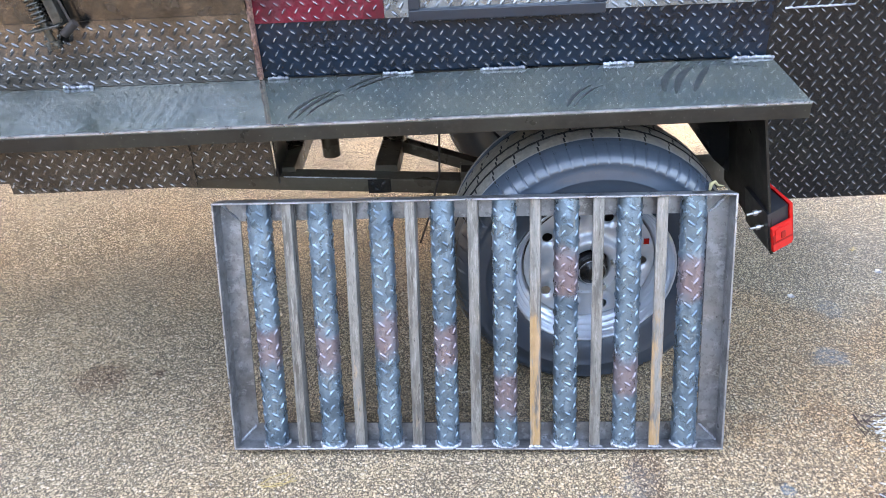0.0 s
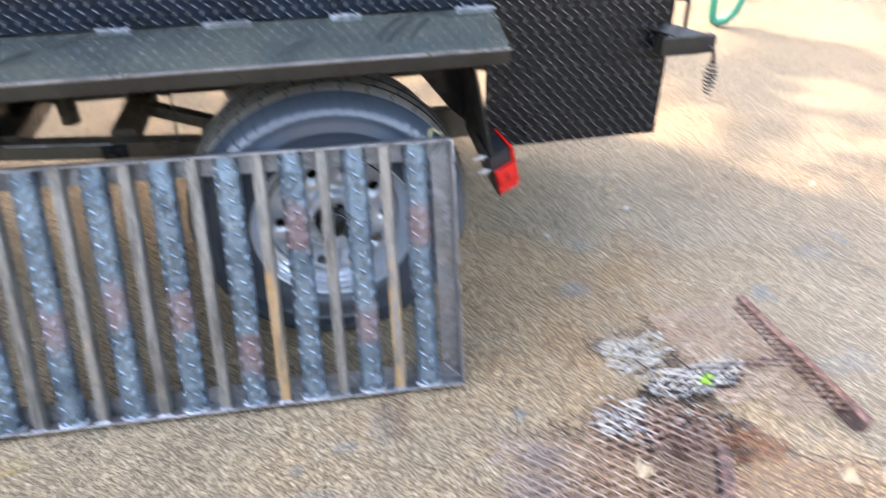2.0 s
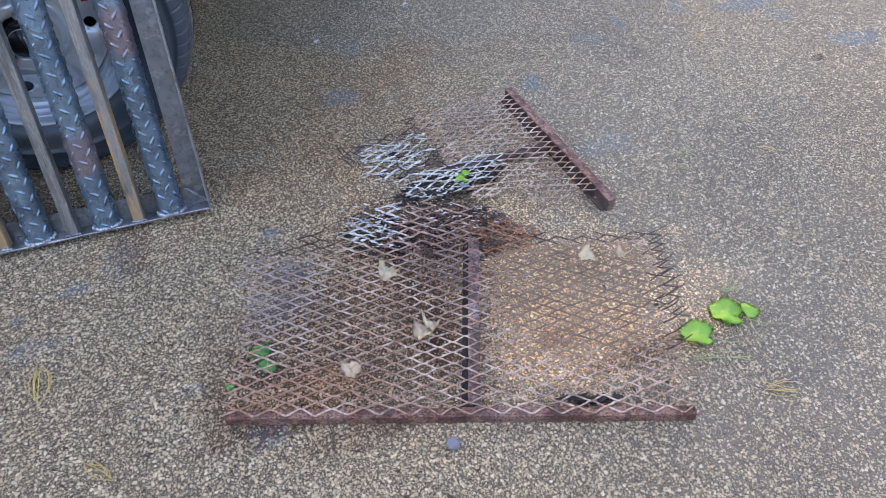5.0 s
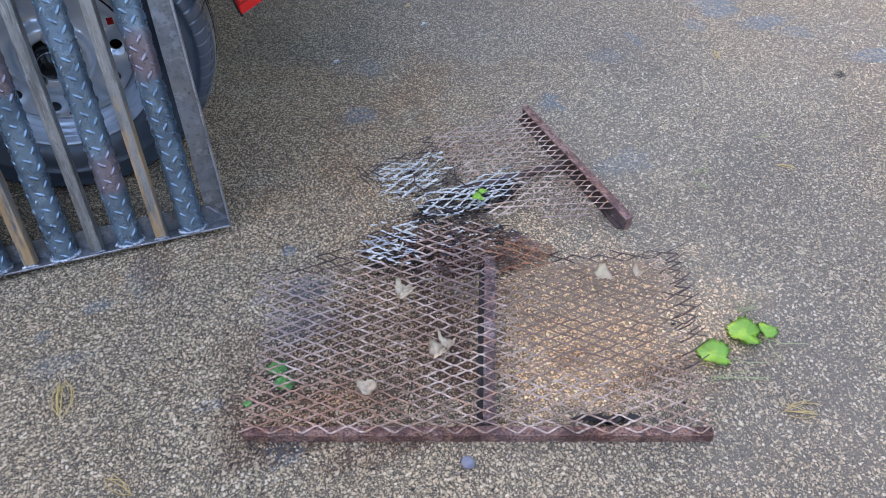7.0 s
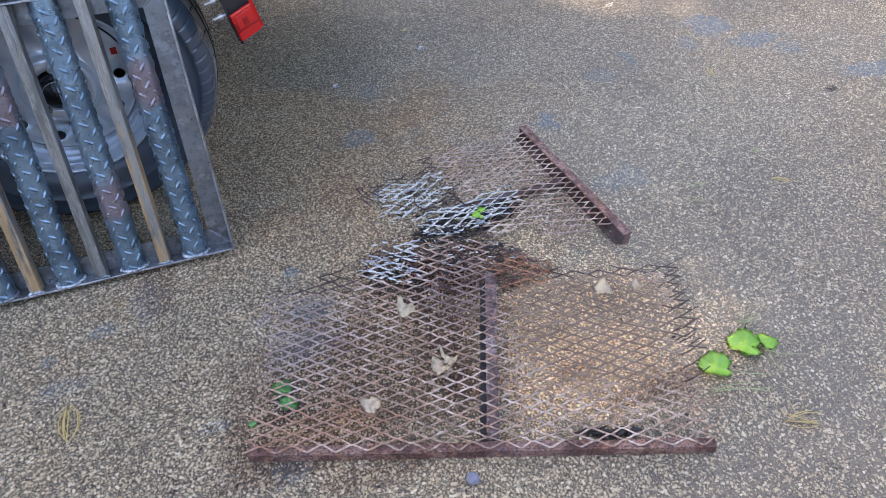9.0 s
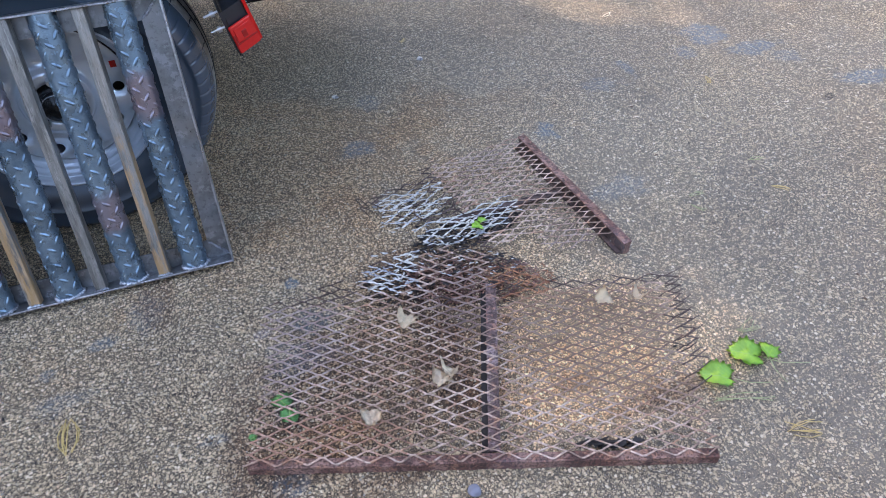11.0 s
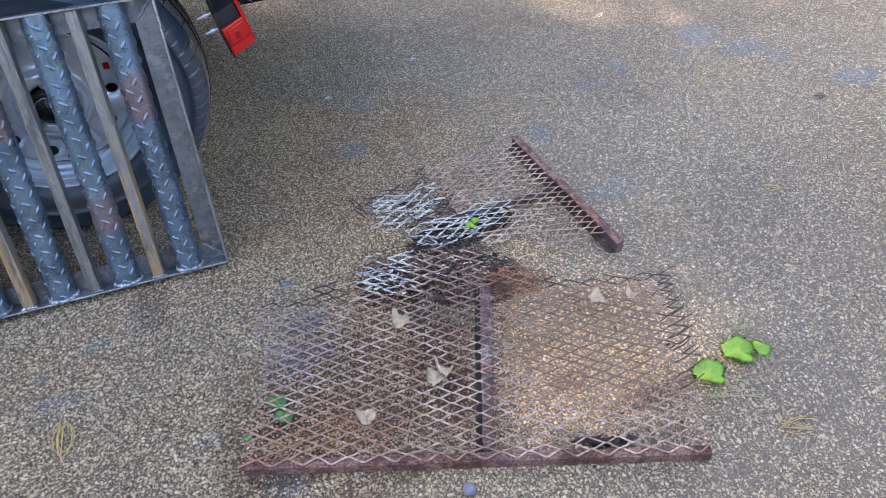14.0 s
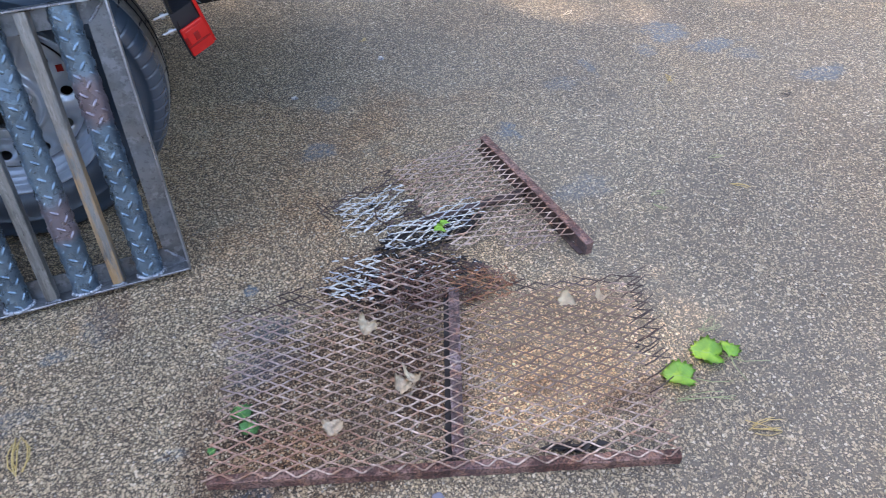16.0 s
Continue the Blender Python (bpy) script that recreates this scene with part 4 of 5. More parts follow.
for i, (a, b) in enumerate((((0.046, 0.046), (0.006, 0.006)), ((GW - 0.046, 0.046), (GW - 0.006, 0.006)), ((0.046, GH - 0.046), (0.006, GH - 0.006)), ((GW - 0.046, GH - 0.046), (GW - 0.006, GH - 0.006)))):
    bm = bmesh.new()
    weld(bm, (a[0], GA - 0.006, a[1]), (b[0], GA - 0.006, b[1]), 0.0035, i + 200)
    part("weld_bead", bm, M_WELD, grate)

bm = bmesh.new()
tube_path(bm, [(GW - 0.05, 0.046, GH + 0.001), (GW - 0.046, 0.05, GH + 0.016), (GW - 0.037, 0.052, GH + 0.02), (GW - 0.03, 0.05, GH + 0.012), (GW - 0.016, 0.052, GH + 0.01)], [0.003, 0.005, 0.0045, 0.0025, 0.0015], 7)
part("cloth_tag", bm, M_TAG, grate, "pale yellow knotted tag at the upper corner")

# ---- old expanded-metal grating on the ground ----

def expanded(bm, m, a0, a1, b0, b1, inside, height, width, LWD, SWD, thick=0.0023, seed=0, jitter=None, mat=None):
    """Diamond strands over a sheet (a along the long way, b across); inside, height, width and mat are functions of (a, b)."""
    rng = random.Random(seed)
    off = {}

    def node(i, j):
        if (i, j) not in off:
            a, b = a0 + i * LWD / 2, b0 + j * SWD / 2
            jit = jitter(a, b)
            off[i, j] = (a + rng.uniform(-1, 1) * jit * LWD, b + rng.uniform(-1, 1) * jit * SWD)
        return off[i, j]

    for j in range(int((b1 - b0) / SWD * 2) + 1):
        for i in range(int((a1 - a0) / LWD * 2) + 1):
            if (i + j) % 2:
                continue
            for di in (-1, 1):
                if jitter(a0 + i * LWD / 2, b0 + j * SWD / 2) > 0.09 and rng.random() < 0.1:
                    continue
                p, q = node(i, j), node(i + di, j + 1)
                mid = ((p[0] + q[0]) / 2, (p[1] + q[1]) / 2)
                if not inside(*mid):
                    continue
                P, Q = Vector((*p, height(*p))), Vector((*q, height(*q)))
                d = (Q - P).normalized()
                s = d.cross(Vector((0, 0.25 * di, 1))).normalized()
                up = s.cross(d)
                # each strand bends flat into its knots
                flat = Vector((d.x, 0, 0)).normalized()
                pts = [P - flat * LWD * 0.03, P + flat * LWD * 0.05, Q - flat * LWD * 0.05, Q + flat * LWD * 0.03]
                idx = mat(*mid) if mat else 0
                w = width(*mid) / 2 * (0.72 if idx == 1 else 1.0)
                if idx == 2:
                    # flaking paint makes the strand thick and ragged
                    pts = [pts[0].lerp(pts[3], q / 8) + Vector((rng.gauss(0, 0.0008), rng.gauss(0, 0.0008), rng.gauss(0, 0.001))) for q in range(9)]
                rows = []
                for c in pts:
                    half = w * (rng.uniform(0.5, 1.35) if idx == 2 else rng.uniform(0.85, 1.15))
                    rows.append([bm.verts.new(m @ (c + s * x * half + up * z * thick / 2)) for x, z in ((-1, -1), (1, -1), (1, 1), (-1, 1))])
                for r0, r1 in zip(rows, rows[1:]):
                    for k in range(4):
                        bm.faces.new((r0[k], r0[(k + 1) % 4], r1[(k + 1) % 4], r1[k])).material_index = idx


def wave(a, b, s=1.0, off=0.0):
    return s * noise.noise(Vector((a * 3.2 + off, b * 3.2, off)))


M1 = Matrix.Translation((1.157, -0.600, 0)) @ pose(0, 0, 0, 0, 0, -18.75)
old = thing("old_grating", "rusted, torn expanded-metal grating lying flat on asphalt", "grating", M1)
B1 = 0.887


TOP_ONE = ((-0.1, 0.40), (0.03, 0.425), (0.07, 0.46), (0.125, 0.478), (0.18, 0.47), (0.2, 0.55), (0.25, 0.57), (0.37, 0.60), (0.45, 0.585), (0.55, 0.535), (0.6, 0.49), (0.68, 0.475), (0.88, 0.478), (0.93, 0.45), (1.0, 0.42))


def in_one(a, b):
    left = -0.014 + 0.03 * noise.noise(Vector((0, b * 9, 3)))
    right = 0.882 + 0.085 * b + 0.012 * noise.noise(Vector((4, b * 30, 1)))
    for (a0, t0), (a1, t1) in zip(TOP_ONE, TOP_ONE[1:]):
        if a0 <= a < a1:
            top = t0 + (t1 - t0) * (a - a0) / (a1 - a0) + 0.016 * noise.noise(Vector((a * 22, 0, 6)))
            return left < a < right and b < top
    return False


def high_one(a, b):
    z = 0.027 - 0.008 * min(1, b / 0.4) + wave(a, b, 0.005)
    if a > 0.72:
        z += 0.03 * ((a - 0.72) / 0.2) ** 2 * min(1, b / 0.2)
    return max(0.004, z if b > 0.02 else 0.029)


def wide_one(a, b):
    return 0.003 - 0.0004 * max(0, min(1, (a - 0.5) * 3)) + (0.002 * noise.noise(Vector((a * 40, b * 40, 3))) + 0.0006 if 0.18 < a < 0.45 and b > 0.38 else 0) + 0.0008 * noise.noise(Vector((a * 20, b * 20, 0)))


def mat_one(a, b):
    r = noise.noise(Vector((a * 25, b * 25, 7)))
    if 0.19 < a < 0.32 + 0.1 * r and b > 0.46 + 0.06 * r:
        return 2 if r > -0.3 else 1
    if a > 0.875 + 0.02 * r and b > 0.2 or (a > 0.62 and b > 0.45 + 0.03 * r) or (b > 0.41 + 0.03 * r and a < 0.17):
        return 1
    if 0.48 < a < 0.64 and b > 0.43 + 0.08 * r:
        return 3 if r > -0.15 else 1
    if 0.25 < a < 0.55 and b > 0.36 + 0.1 * r:
        return 1 if r > 0.3 else (2 if r < -0.42 and b > 0.5 else 0)
    return 0


bm = bmesh.new()
expanded(bm, Matrix.Identity(4), -0.061, 0.97, 0.003, 0.64, in_one, high_one, wide_one, 0.0575, 0.0262, seed=3, jitter=lambda a, b: 0.1 if b > 0.4 and 0.15 < a < 0.6 else 0.05, mat=mat_one)
# broken strands sticking out at the torn side
rng = random.Random(5)
for i in range(11):
    b = 0.15 + i * 0.0315
    a = 0.872 + 0.085 * b
    z = high_one(a, b)
    ln = rng.uniform(0.015, 0.04)
    tube_path(bm, [(a - 0.025, b - 0.012, z), (a, b, z + 0.001), (a + ln, b + ln * 0.6, z + rng.uniform(0.002, 0.012))], [0.0015, 0.0015, 0.001], 5)
    for f in bm.faces[-14:]:
        f.material_index = 1
part("expanded_mesh", bm, (M_RUST_MESH, M_DARKRUST, M_ASH, M_RUST_HOT), old, "rust-brown diamond mesh with burnt white edge")


def rusty_angle(ln, w=0.02, h=0.024):
    """A worn angle bar along x with its top flange towards +y."""
    bm = bmesh.new()
    box(bm, 0, ln, 0, 0.0045, 0, h, 0.001)
    box(bm, 0, ln, 0.0048, w, h - 0.0045, h, 0.001)
    bmesh.ops.subdivide_edges(bm, edges=[e for e in bm.edges if e.calc_length() > ln * 0.5], cuts=90, use_grid_fill=True)
    for v in bm.verts:
        v.co += Vector((0, 1, 1)) * (0.0016 * noise.noise(v.co * 25) + 0.0014 * noise.noise(v.co * 90))
    return bm


part("edge_angle", rusty_angle(B1), M_RUST, old, "rusted angle-iron edge bar")
bm = bmesh.new()
rod(bm, (B1 - 0.014, 0.011, 0.02), (B1 - 0.014, 0.011, 0.0254), 0.0035, n=10)
part("bolt_end", bm, M_CHAR, old, "small black bolt end")
bm = bmesh.new()
slab(bm, [(0.453, 0.026, 0.021), (0.477, 0.026, 0.021), (0.501, 0.47, 0.018), (0.477, 0.47, 0.018)], 0.004)
slab(bm, [(0.456, 0.026, 0.0165), (0.46, 0.026, 0.0165), (0.484, 0.47, 0.0135), (0.48, 0.47, 0.0135)], 0.0125)
bmesh.ops.subdivide_edges(bm, edges=[e for e in bm.edges if e.calc_length() > 0.2], cuts=30, use_grid_fill=True)
for v in bm.verts:
    v.co += Vector((1, 0, 0.6)) * 0.0013 * noise.noise(v.co * 60)
part("centre_bar", bm, M_BAR_PURPLE, old, "purplish rusted flat centre bar")
# flat black strip for the shade left of the centre bar
bm = bmesh.new()
slab(bm, [(0.441, 0.026, 0.0065), (0.4555, 0.026, 0.0065), (0.4795, 0.47, 0.0055), (0.465, 0.47, 0.0055)], 0.003)
part("centre_bar_foot", bm, M_CHAR, old, "black strip imitating the shade beside the centre bar")

M2 = Matrix.Translation((2.070, 0.189, 0)) @ pose(0, 0, 0, 0, 0, -84.2)
torn = thing("torn_grating", "torn-off rusted grating piece with flaking white burnt edge", "grating", M2)
B2 = 0.51


# here a runs away from the edge bar, b along it
def in_two(a, b):
    far = 0.33 + 0.05 * noise.noise(Vector((0, b * 11, 5)))
    if 0.05 < b < 0.2:
        far = 0.5 + 0.04 * noise.noise(Vector((3, b * 30, 5)))
    elif 0.2 <= b < 0.31:
        far = 0.44 + 0.04 * noise.noise(Vector((3, b * 30, 5)))
    if b > 0.38:
        far = 0.2
    return 0.012 < a < far and 0.0 < b < 0.475 - 0.25 * max(0, a - 0.1)


def high_two(a, b):
    return max(0.004, 0.036 - 0.05 * min(0.5, a) + wave(a, b, 0.008, 5.0) + (0.016 * noise.noise(Vector((a * 14, b * 14, 1))) if a > 0.28 else 0))


def wide_two(a, b):
    return 0.0026 + (max(0, 0.0016 + 0.0045 * noise.noise(Vector((a * 45, b * 45, 3)))) if a > 0.25 and b > 0.05 else 0)


def mat_two(a, b):
    r = noise.noise(Vector((a * 25, b * 25, 2)))
    if (a > 0.33 + 0.05 * r and 0.07 + 0.03 * r < b < 0.2) or (a > 0.2 + 0.06 * r and 0.215 < b < 0.32):
        return 2 if r > -0.42 else 1
    if a > 0.3:
        return 1
    return 0


# sheet axes: long way = away from the bar
AX = Matrix(((0, 1, 0, 0), (-1, 0, 0, 0), (0, 0, 1, 0), (0, 0, 0, 1)))
bm = bmesh.new()
expanded(bm, Matrix.Translation((-0.012, 0.02, 0)) @ AX, 0.0, 0.53, 0.0, 0.5, in_two, high_two, wide_two, 0.056, 0.0231, thick=0.002, seed=8, jitter=lambda a, b: 0.11 if a > 0.25 else 0.05, mat=mat_two)
part("expanded_mesh", bm, (M_RUST_MESH, M_DARKRUST, M_ASH), torn, "rusty diamond mesh, white and charred at its torn edge")
# inner leg in dark rust and a low strip that paint its shade
bm = bmesh.new()
box(bm, 0, B2, 0, 0.004, 0, 0.034, 0.001)
box(bm, 0.004, B2 - 0.004, -0.013, -0.0005, 0.0025, 0.0065, 0.001)
part("edge_angle", bm, M_DARKRUST, torn, "inner leg of the edge bar, shade put into its colour")
bm = bmesh.new()
box(bm, -0.003, B2 + 0.003, -0.002, 0.022, 0.0345, 0.039, 0.001)
box(bm, B2 - 0.002, B2 + 0.002, 0.0045, 0.02, 0.002, 0.034, 0.001)
for v in bm.verts:
    v.co += Vector((0, 1, 1)) * 0.0012 * noise.noise(v.co * 30)
part("edge_flange", bm, M_RUST, torn, "rusted top flange of the edge bar")
# cross bar coloured dark to include the black gap of shade below
bm = bmesh.new()
beam(bm, (0.25, -0.014, 0.02), (0.222, -0.34, 0.012), 0.022, 0.008, 0.002)
part("cross_bar", bm, M_DARKRUST, torn, "rusty cross bar, colour darkened by the shade under it")


for i, pts in enumerate((
    ((0.07, -0.5, 0.012), (0.06, -0.52, 0.04), (0.075, -0.535, 0.055), (0.095, -0.525, 0.04), (0.1, -0.5, 0.02)),
    ((0.09, -0.47, 0.012), (0.07, -0.5, 0.03), (0.09, -0.53, 0.035), (0.115, -0.515, 0.02)),
    ((0.15, -0.27, 0.03), (0.17, -0.3, 0.045), (0.2, -0.31, 0.035), (0.22, -0.29, 0.02)),
    ((0.12, -0.36, 0.02), (0.14, -0.4, 0.03), (0.17, -0.41, 0.025), (0.19, -0.39, 0.015)),
)):
    bm = bmesh.new()
    tube_path(bm, pts, 0.0016, 6)
    part("loose_wire", bm, M_DARKRUST, torn, "curled dark rusty wire")


def flakes(parent, name, material, cx, cy, rx, ry, count, seed, z0, size, label, along=0.0, loose=0.5):
    """Irregular thin scraps stuck to the strands round (cx, cy), lying roughly along one direction."""
    rng = random.Random(seed)
    bm = bmesh.new()
    for i in range(count):
        a, q = rng.uniform(0, 6.3), math.sqrt(rng.random())
        x, y = cx + rx * q * math.cos(a), cy + ry * q * math.sin(a)
        n = rng.randint(5, 9)
        r0 = size * rng.uniform(0.4, 1.3)
        tilt = Euler((rng.gauss(0, 0.3), rng.gauss(0, 0.25), radians(along) + rng.gauss(0, loose))).to_matrix()
        z = max(0.004, z0 + rng.gauss(0, 0.005))
        ring = []
        for t in (0, 0.0012):
            row = []
            for k in range(n):
                rr = r0 * (0.45 + 0.75 * noise.noise(Vector((i * 1.3, k * 2.1, 0.5))) ** 2 + 0.5 * ((k * 7 + i) % 3) / 2)
                p = tilt @ Vector((rr * math.cos(6.283 * k / n) * 1.9, rr * 0.5 * math.sin(6.283 * k / n), t))
                row.append(bm.verts.new(p + Vector((x, y, z))))
            ring.append(row)
        bm.faces.new(ring[1])
        bm.faces.new(ring[0][::-1])
        for k in range(n):
            bm.faces.new((ring[0][k], ring[0][(k + 1) % n], ring[1][(k + 1) % n], ring[1][k]))
    ob = part(name, bm, material, parent, label)
    ob["kind"] = "stuff"
    return ob


flakes(torn, "char_debris", M_CHAR, 0.148, -0.38, 0.06, 0.08, 60, 21, 0.004, 0.005, "black charred scraps", 68)
flakes(torn, "flaking_paint", M_ASH, 0.138, -0.41, 0.1, 0.1, 34, 1, 0.02, 0.0045, "flaking white burnt paint", 68)
flakes(torn, "char_debris", M_CHAR, 0.268, -0.31, 0.05, 0.15, 300, 3, 0.005, 0.0075, "black charred scraps", 68)
flakes(torn, "flaking_paint", M_ASH, 0.273, -0.3, 0.04, 0.15, 60, 2, 0.022, 0.005, "flaking white burnt paint", 68, 0.35)
flakes(old, "char_debris", M_CHAR, 0.26, 0.49, 0.08, 0.07, 110, 22, 0.005, 0.006, "black charred scraps")
flakes(old, "flaking_paint", M_ASH, 0.25, 0.5, 0.085, 0.085, 45, 4, 0.024, 0.0055, "flaking white burnt paint")
flakes(old, "char_debris", M_CHAR, 0.42, 0.54, 0.15, 0.07, 90, 5, 0.006, 0.0075, "black charred scraps")
flakes(old, "flaking_paint", M_ASH, 0.42, 0.55, 0.15, 0.05, 60, 23, 0.016, 0.0042, "flaking white burnt paint")
flakes(old, "char_debris", M_CHAR, 0.69, 0.042, 0.055, 0.009, 60, 9, 0.012, 0.009, "black charred scraps")
flakes(old, "rust_debris", M_RUST, 0.44, 0.5, 0.17, 0.08, 620, 6, 0.006, 0.0055, "rust scale", 0, 1.5)
flakes(old, "rust_debris", M_RUST_HOT, 0.56, 0.49, 0.09, 0.05, 120, 24, 0.01, 0.0045, "orange rust scale", 0, 1.5)

# ---- unseen tree behind the trailer, added to shade the ground ----
tree = thing("tree", "unseen leafy tree behind the trailer, added for its shade", "tree", pose(-5.5, 8.6, 0))
bm = bmesh.new()
tube_path(bm, [(0, 0, -0.1), (0.05, 0.02, 1.5), (-0.05, 0.1, 3.4), (0.2, 0.0, 5.6), (0.3, -0.1, 8.0)], [0.3, 0.24, 0.2, 0.14, 0.05], 12)
trunk = part("trunk", bm, M_BARK, tree, "rough brown trunk")
rng = random.Random(11)
for i in range(16):
    bm = bmesh.new()
    a = i * 2.4
    z = 3.2 + 0.28 * i
    ln = rng.uniform(2.2, 4.2)
    tip = Vector((math.cos(a) * ln, math.sin(a) * ln, z + rng.uniform(0.6, 1.6)))
    tube_path(bm, [(0.05, 0.02, z), tip * 0.5 + Vector((0, 0, z * 0.5 + 0.3)), tip], [0.09, 0.06, 0.02], 6)
    part("limb", bm, M_BARK, tree)
# leaves: many small blades, thinner to the far right, with gaps placing sun patches
verts, faces = [], []
reach = SUN_DIR / SUN_DIR.z
for i in range(42000):
    gx, gy = rng.uniform(-5.0, 7.0), rng.uniform(-4.6, 5.2)
    h = rng.uniform(5.2, 8.8)
    if ((gx - 1.0) / 6.0) ** 2 + ((gy - 0.3) / 4.8) ** 2 > rng.uniform(0.8, 1.05):
        continue
    thin = max(0.0, min(1.0, (gy - 0.6 + 0.12 * (gx - 2) - 0.55 * max(0.0, 1.9 - gx)) / 0.6))
    clump = noise.noise(Vector((gx * 1.1, gy * 1.1, 4.0))) + 0.4 * noise.noise(Vector((gx * 3.3, gy * 3.3, 9.0)))
    if rng.random() < thin * (0.97 if clump < 0.05 else 0.35):
        continue
    if i % 9 < 8 and min(((gx - 1.72) / 0.36) ** 2 + ((gy + 1.06) / 0.14) ** 2, ((gx - 2.78) / 0.3) ** 2 + ((gy - 0.95) / 0.16) ** 2) < 1.0:
        continue
    c = Vector((gx, gy, 0)) + reach * h - Vector((-5.5, 8.6, 0))
    u = Vector([rng.gauss(0, 1) for _ in range(3)]).normalized()
    w = u.cross(Vector([rng.gauss(0, 1) for _ in range(3)])).normalized()
    s = rng.uniform(0.09, 0.17)
    k = len(verts)
    verts += [c - u * s, c + w * s * 0.45, c + u * s, c - w * s * 0.45]
    faces.append((k, k + 1, k + 2, k + 3))
crown = new("crown", bpy.data.meshes.new("crown"))
crown.data.from_pydata([tuple(v) for v in verts], [], faces)
crown.data.materials.append(M_CROWN)
crown.parent = tree
crown["label"] = "green crown of many small leaves"

# ---- leaves and litter ----


def leaf_blade(size, seed, lobes=11, curl=0.25, ragged=0.0):
    """A serrated, gently cupped leaf, its stalk end at the origin."""
    rng = random.Random(seed)
    bm = bmesh.new()
    n = lobes * 4
    rings = []
    centre = bm.verts.new((size * 0.42, 0, size * 0.03))
    for k, s in enumerate((0.25, 0.5, 0.75, 1.0)):
        row = []
        for i in range(n):
            a = 2 * math.pi * i / n
            r = size * 0.5 * (1.0 - 0.16 * math.cos(a) ** 2 + 0.2 * max(0, math.cos(a)) ** 5 - 0.28 * max(0, -math.cos(a)) ** 12)
            r *= 1 + ragged * s * (0.7 * noise.noise(Vector((math.cos(a) * 1.7, math.sin(a) * 1.7, seed * 3.7))) + 0.6 * noise.noise(Vector((math.cos(a) * 6, math.sin(a) * 6, seed))))
            if k == 3:
                r *= 1 + (0.13, 0.03, -0.07, -0.03)[i % 4] + rng.uniform(-0.025, 0.025)
            x, y = size * 0.42 + s * r * math.cos(a), s * r * 0.92 * math.sin(a)
            z = size * (0.35 * curl * abs(y / size) + curl * (y / size) ** 2 * 2.2 - 0.35 * curl * ((x / size) - 0.3) ** 2 + 0.035 * math.sin(a * 5 + seed) * s * s + ragged * (0.5 * noise.noise(Vector((x * 60, y * 60, seed))) + 0.35 * noise.noise(Vector((x * 160, y * 160, seed)))))
            row.append(bm.verts.new((x, y, z)))
        rings.append(row)
    for i in range(n):
        j = (i + 1) % n
        bm.faces.new((centre, rings[0][i], rings[0][j])).smooth = True
        for p, q in zip(rings, rings[1:]):
            bm.faces.new((p[i], q[i], q[j], p[j])).smooth = True
    bmesh.ops.solidify(bm, geom=bm.faces[:], thickness=0.0004)
    low = min(v.co.z for v in bm.verts)
    for v in bm.verts:
        v.co.z -= low
    return bm


def leaf(name, x, y, z, turn, size, seed, material, label, stalk=None, tilt=(0, 0), curl=0.25, lobes=11, group="fallen leaves"):
    ob = thing(name, label, "leaf", pose(x, y, z, 0, 0, turn), group)
    part("blade", leaf_blade(size, seed, lobes, curl, 0.5 if material is M_DRY else 0.06), material, ob, m=pose(0, 0, 0.001, tilt[0], tilt[1], 0))
    if stalk:
        bm = bmesh.new()
        tube_path(bm, [(0.002, 0, 0.004), (-stalk * 0.4, stalk * 0.08, 0.006), (-stalk, -stalk * 0.1, 0.0022)], [0.0012, 0.001, 0.0008], 6)
        part("stalk", bm, M_STEM, ob, "pale green stalk")
    return ob


GREEN = "bright green fallen leaf lying on asphalt"
leaf("green_leaf", 2.147, -0.736, 0.002, 148, 0.078, 1, M_LEAF, GREEN, 0.075, (6, 0), 0.22, 17)
leaf("green_leaf", 2.238, -0.712, 0.004, 146, 0.08, 2, M_LEAF, GREEN, 0.095, (4, -3), 0.22, 17)
leaf("green_leaf", 2.247, -0.722, 0.003, 80, 0.05, 3, M_LEAF, GREEN, 0.06, (18, -6), 0.4, 13)
leaf("green_leaf", 2.205, -0.72, 0.001, 100, 0.04, 9, M_LEAF, GREEN, None, (8, 0))
leaf("green_leaf", 1.255, -0.482, 0.006, 118, 0.047, 4, M_LEAF_DARK, "small green leaf caught below the rusty grating", None, (8, 0))
leaf("green_leaf", 1.25, -0.525, 0.012, 80, 0.042, 5, M_LEAF_DARK, "small green leaf caught below the rusty grating", None, (14, 0))
leaf("green_leaf", 1.168, -0.525, 0.001, 20, 0.018, 6, M_LEAF_DARK, "tiny dull green leaf scrap on asphalt", None)
leaf("green_leaf", 1.79, -0.135, 0.04, -25, 0.034, 7, M_LEAF, "small green leaf caught on the torn grating", None, (-12, 0), 0.5)
leaf("green_leaf", 1.815, -0.13, 0.04, 15, 0.028, 17, M_LEAF, "small green leaf caught on the torn grating", None, (-15, 0), 0.5)
DRY = "pale crumpled dry leaf on the grating"
leaf("dry_leaf", 1.52, -0.385, 0.028, 60, 0.05, 11, M_DRY, DRY, None, (25, 0), 0.9, 9)
leaf("dry_leaf", 1.547, -0.552, 0.028, 35, 0.045, 12, M_DRY, DRY, None, (10, -8), 0.8, 9)
leaf("dry_leaf", 1.578, -0.548, 0.03, 60, 0.042, 13, M_DRY, DRY, None, (0, 15), 0.8, 9)
leaf("dry_leaf", 1.40, -0.60, 0.026, 70, 0.045, 14, M_DRY, DRY, None, (0, 0), 0.7, 9)
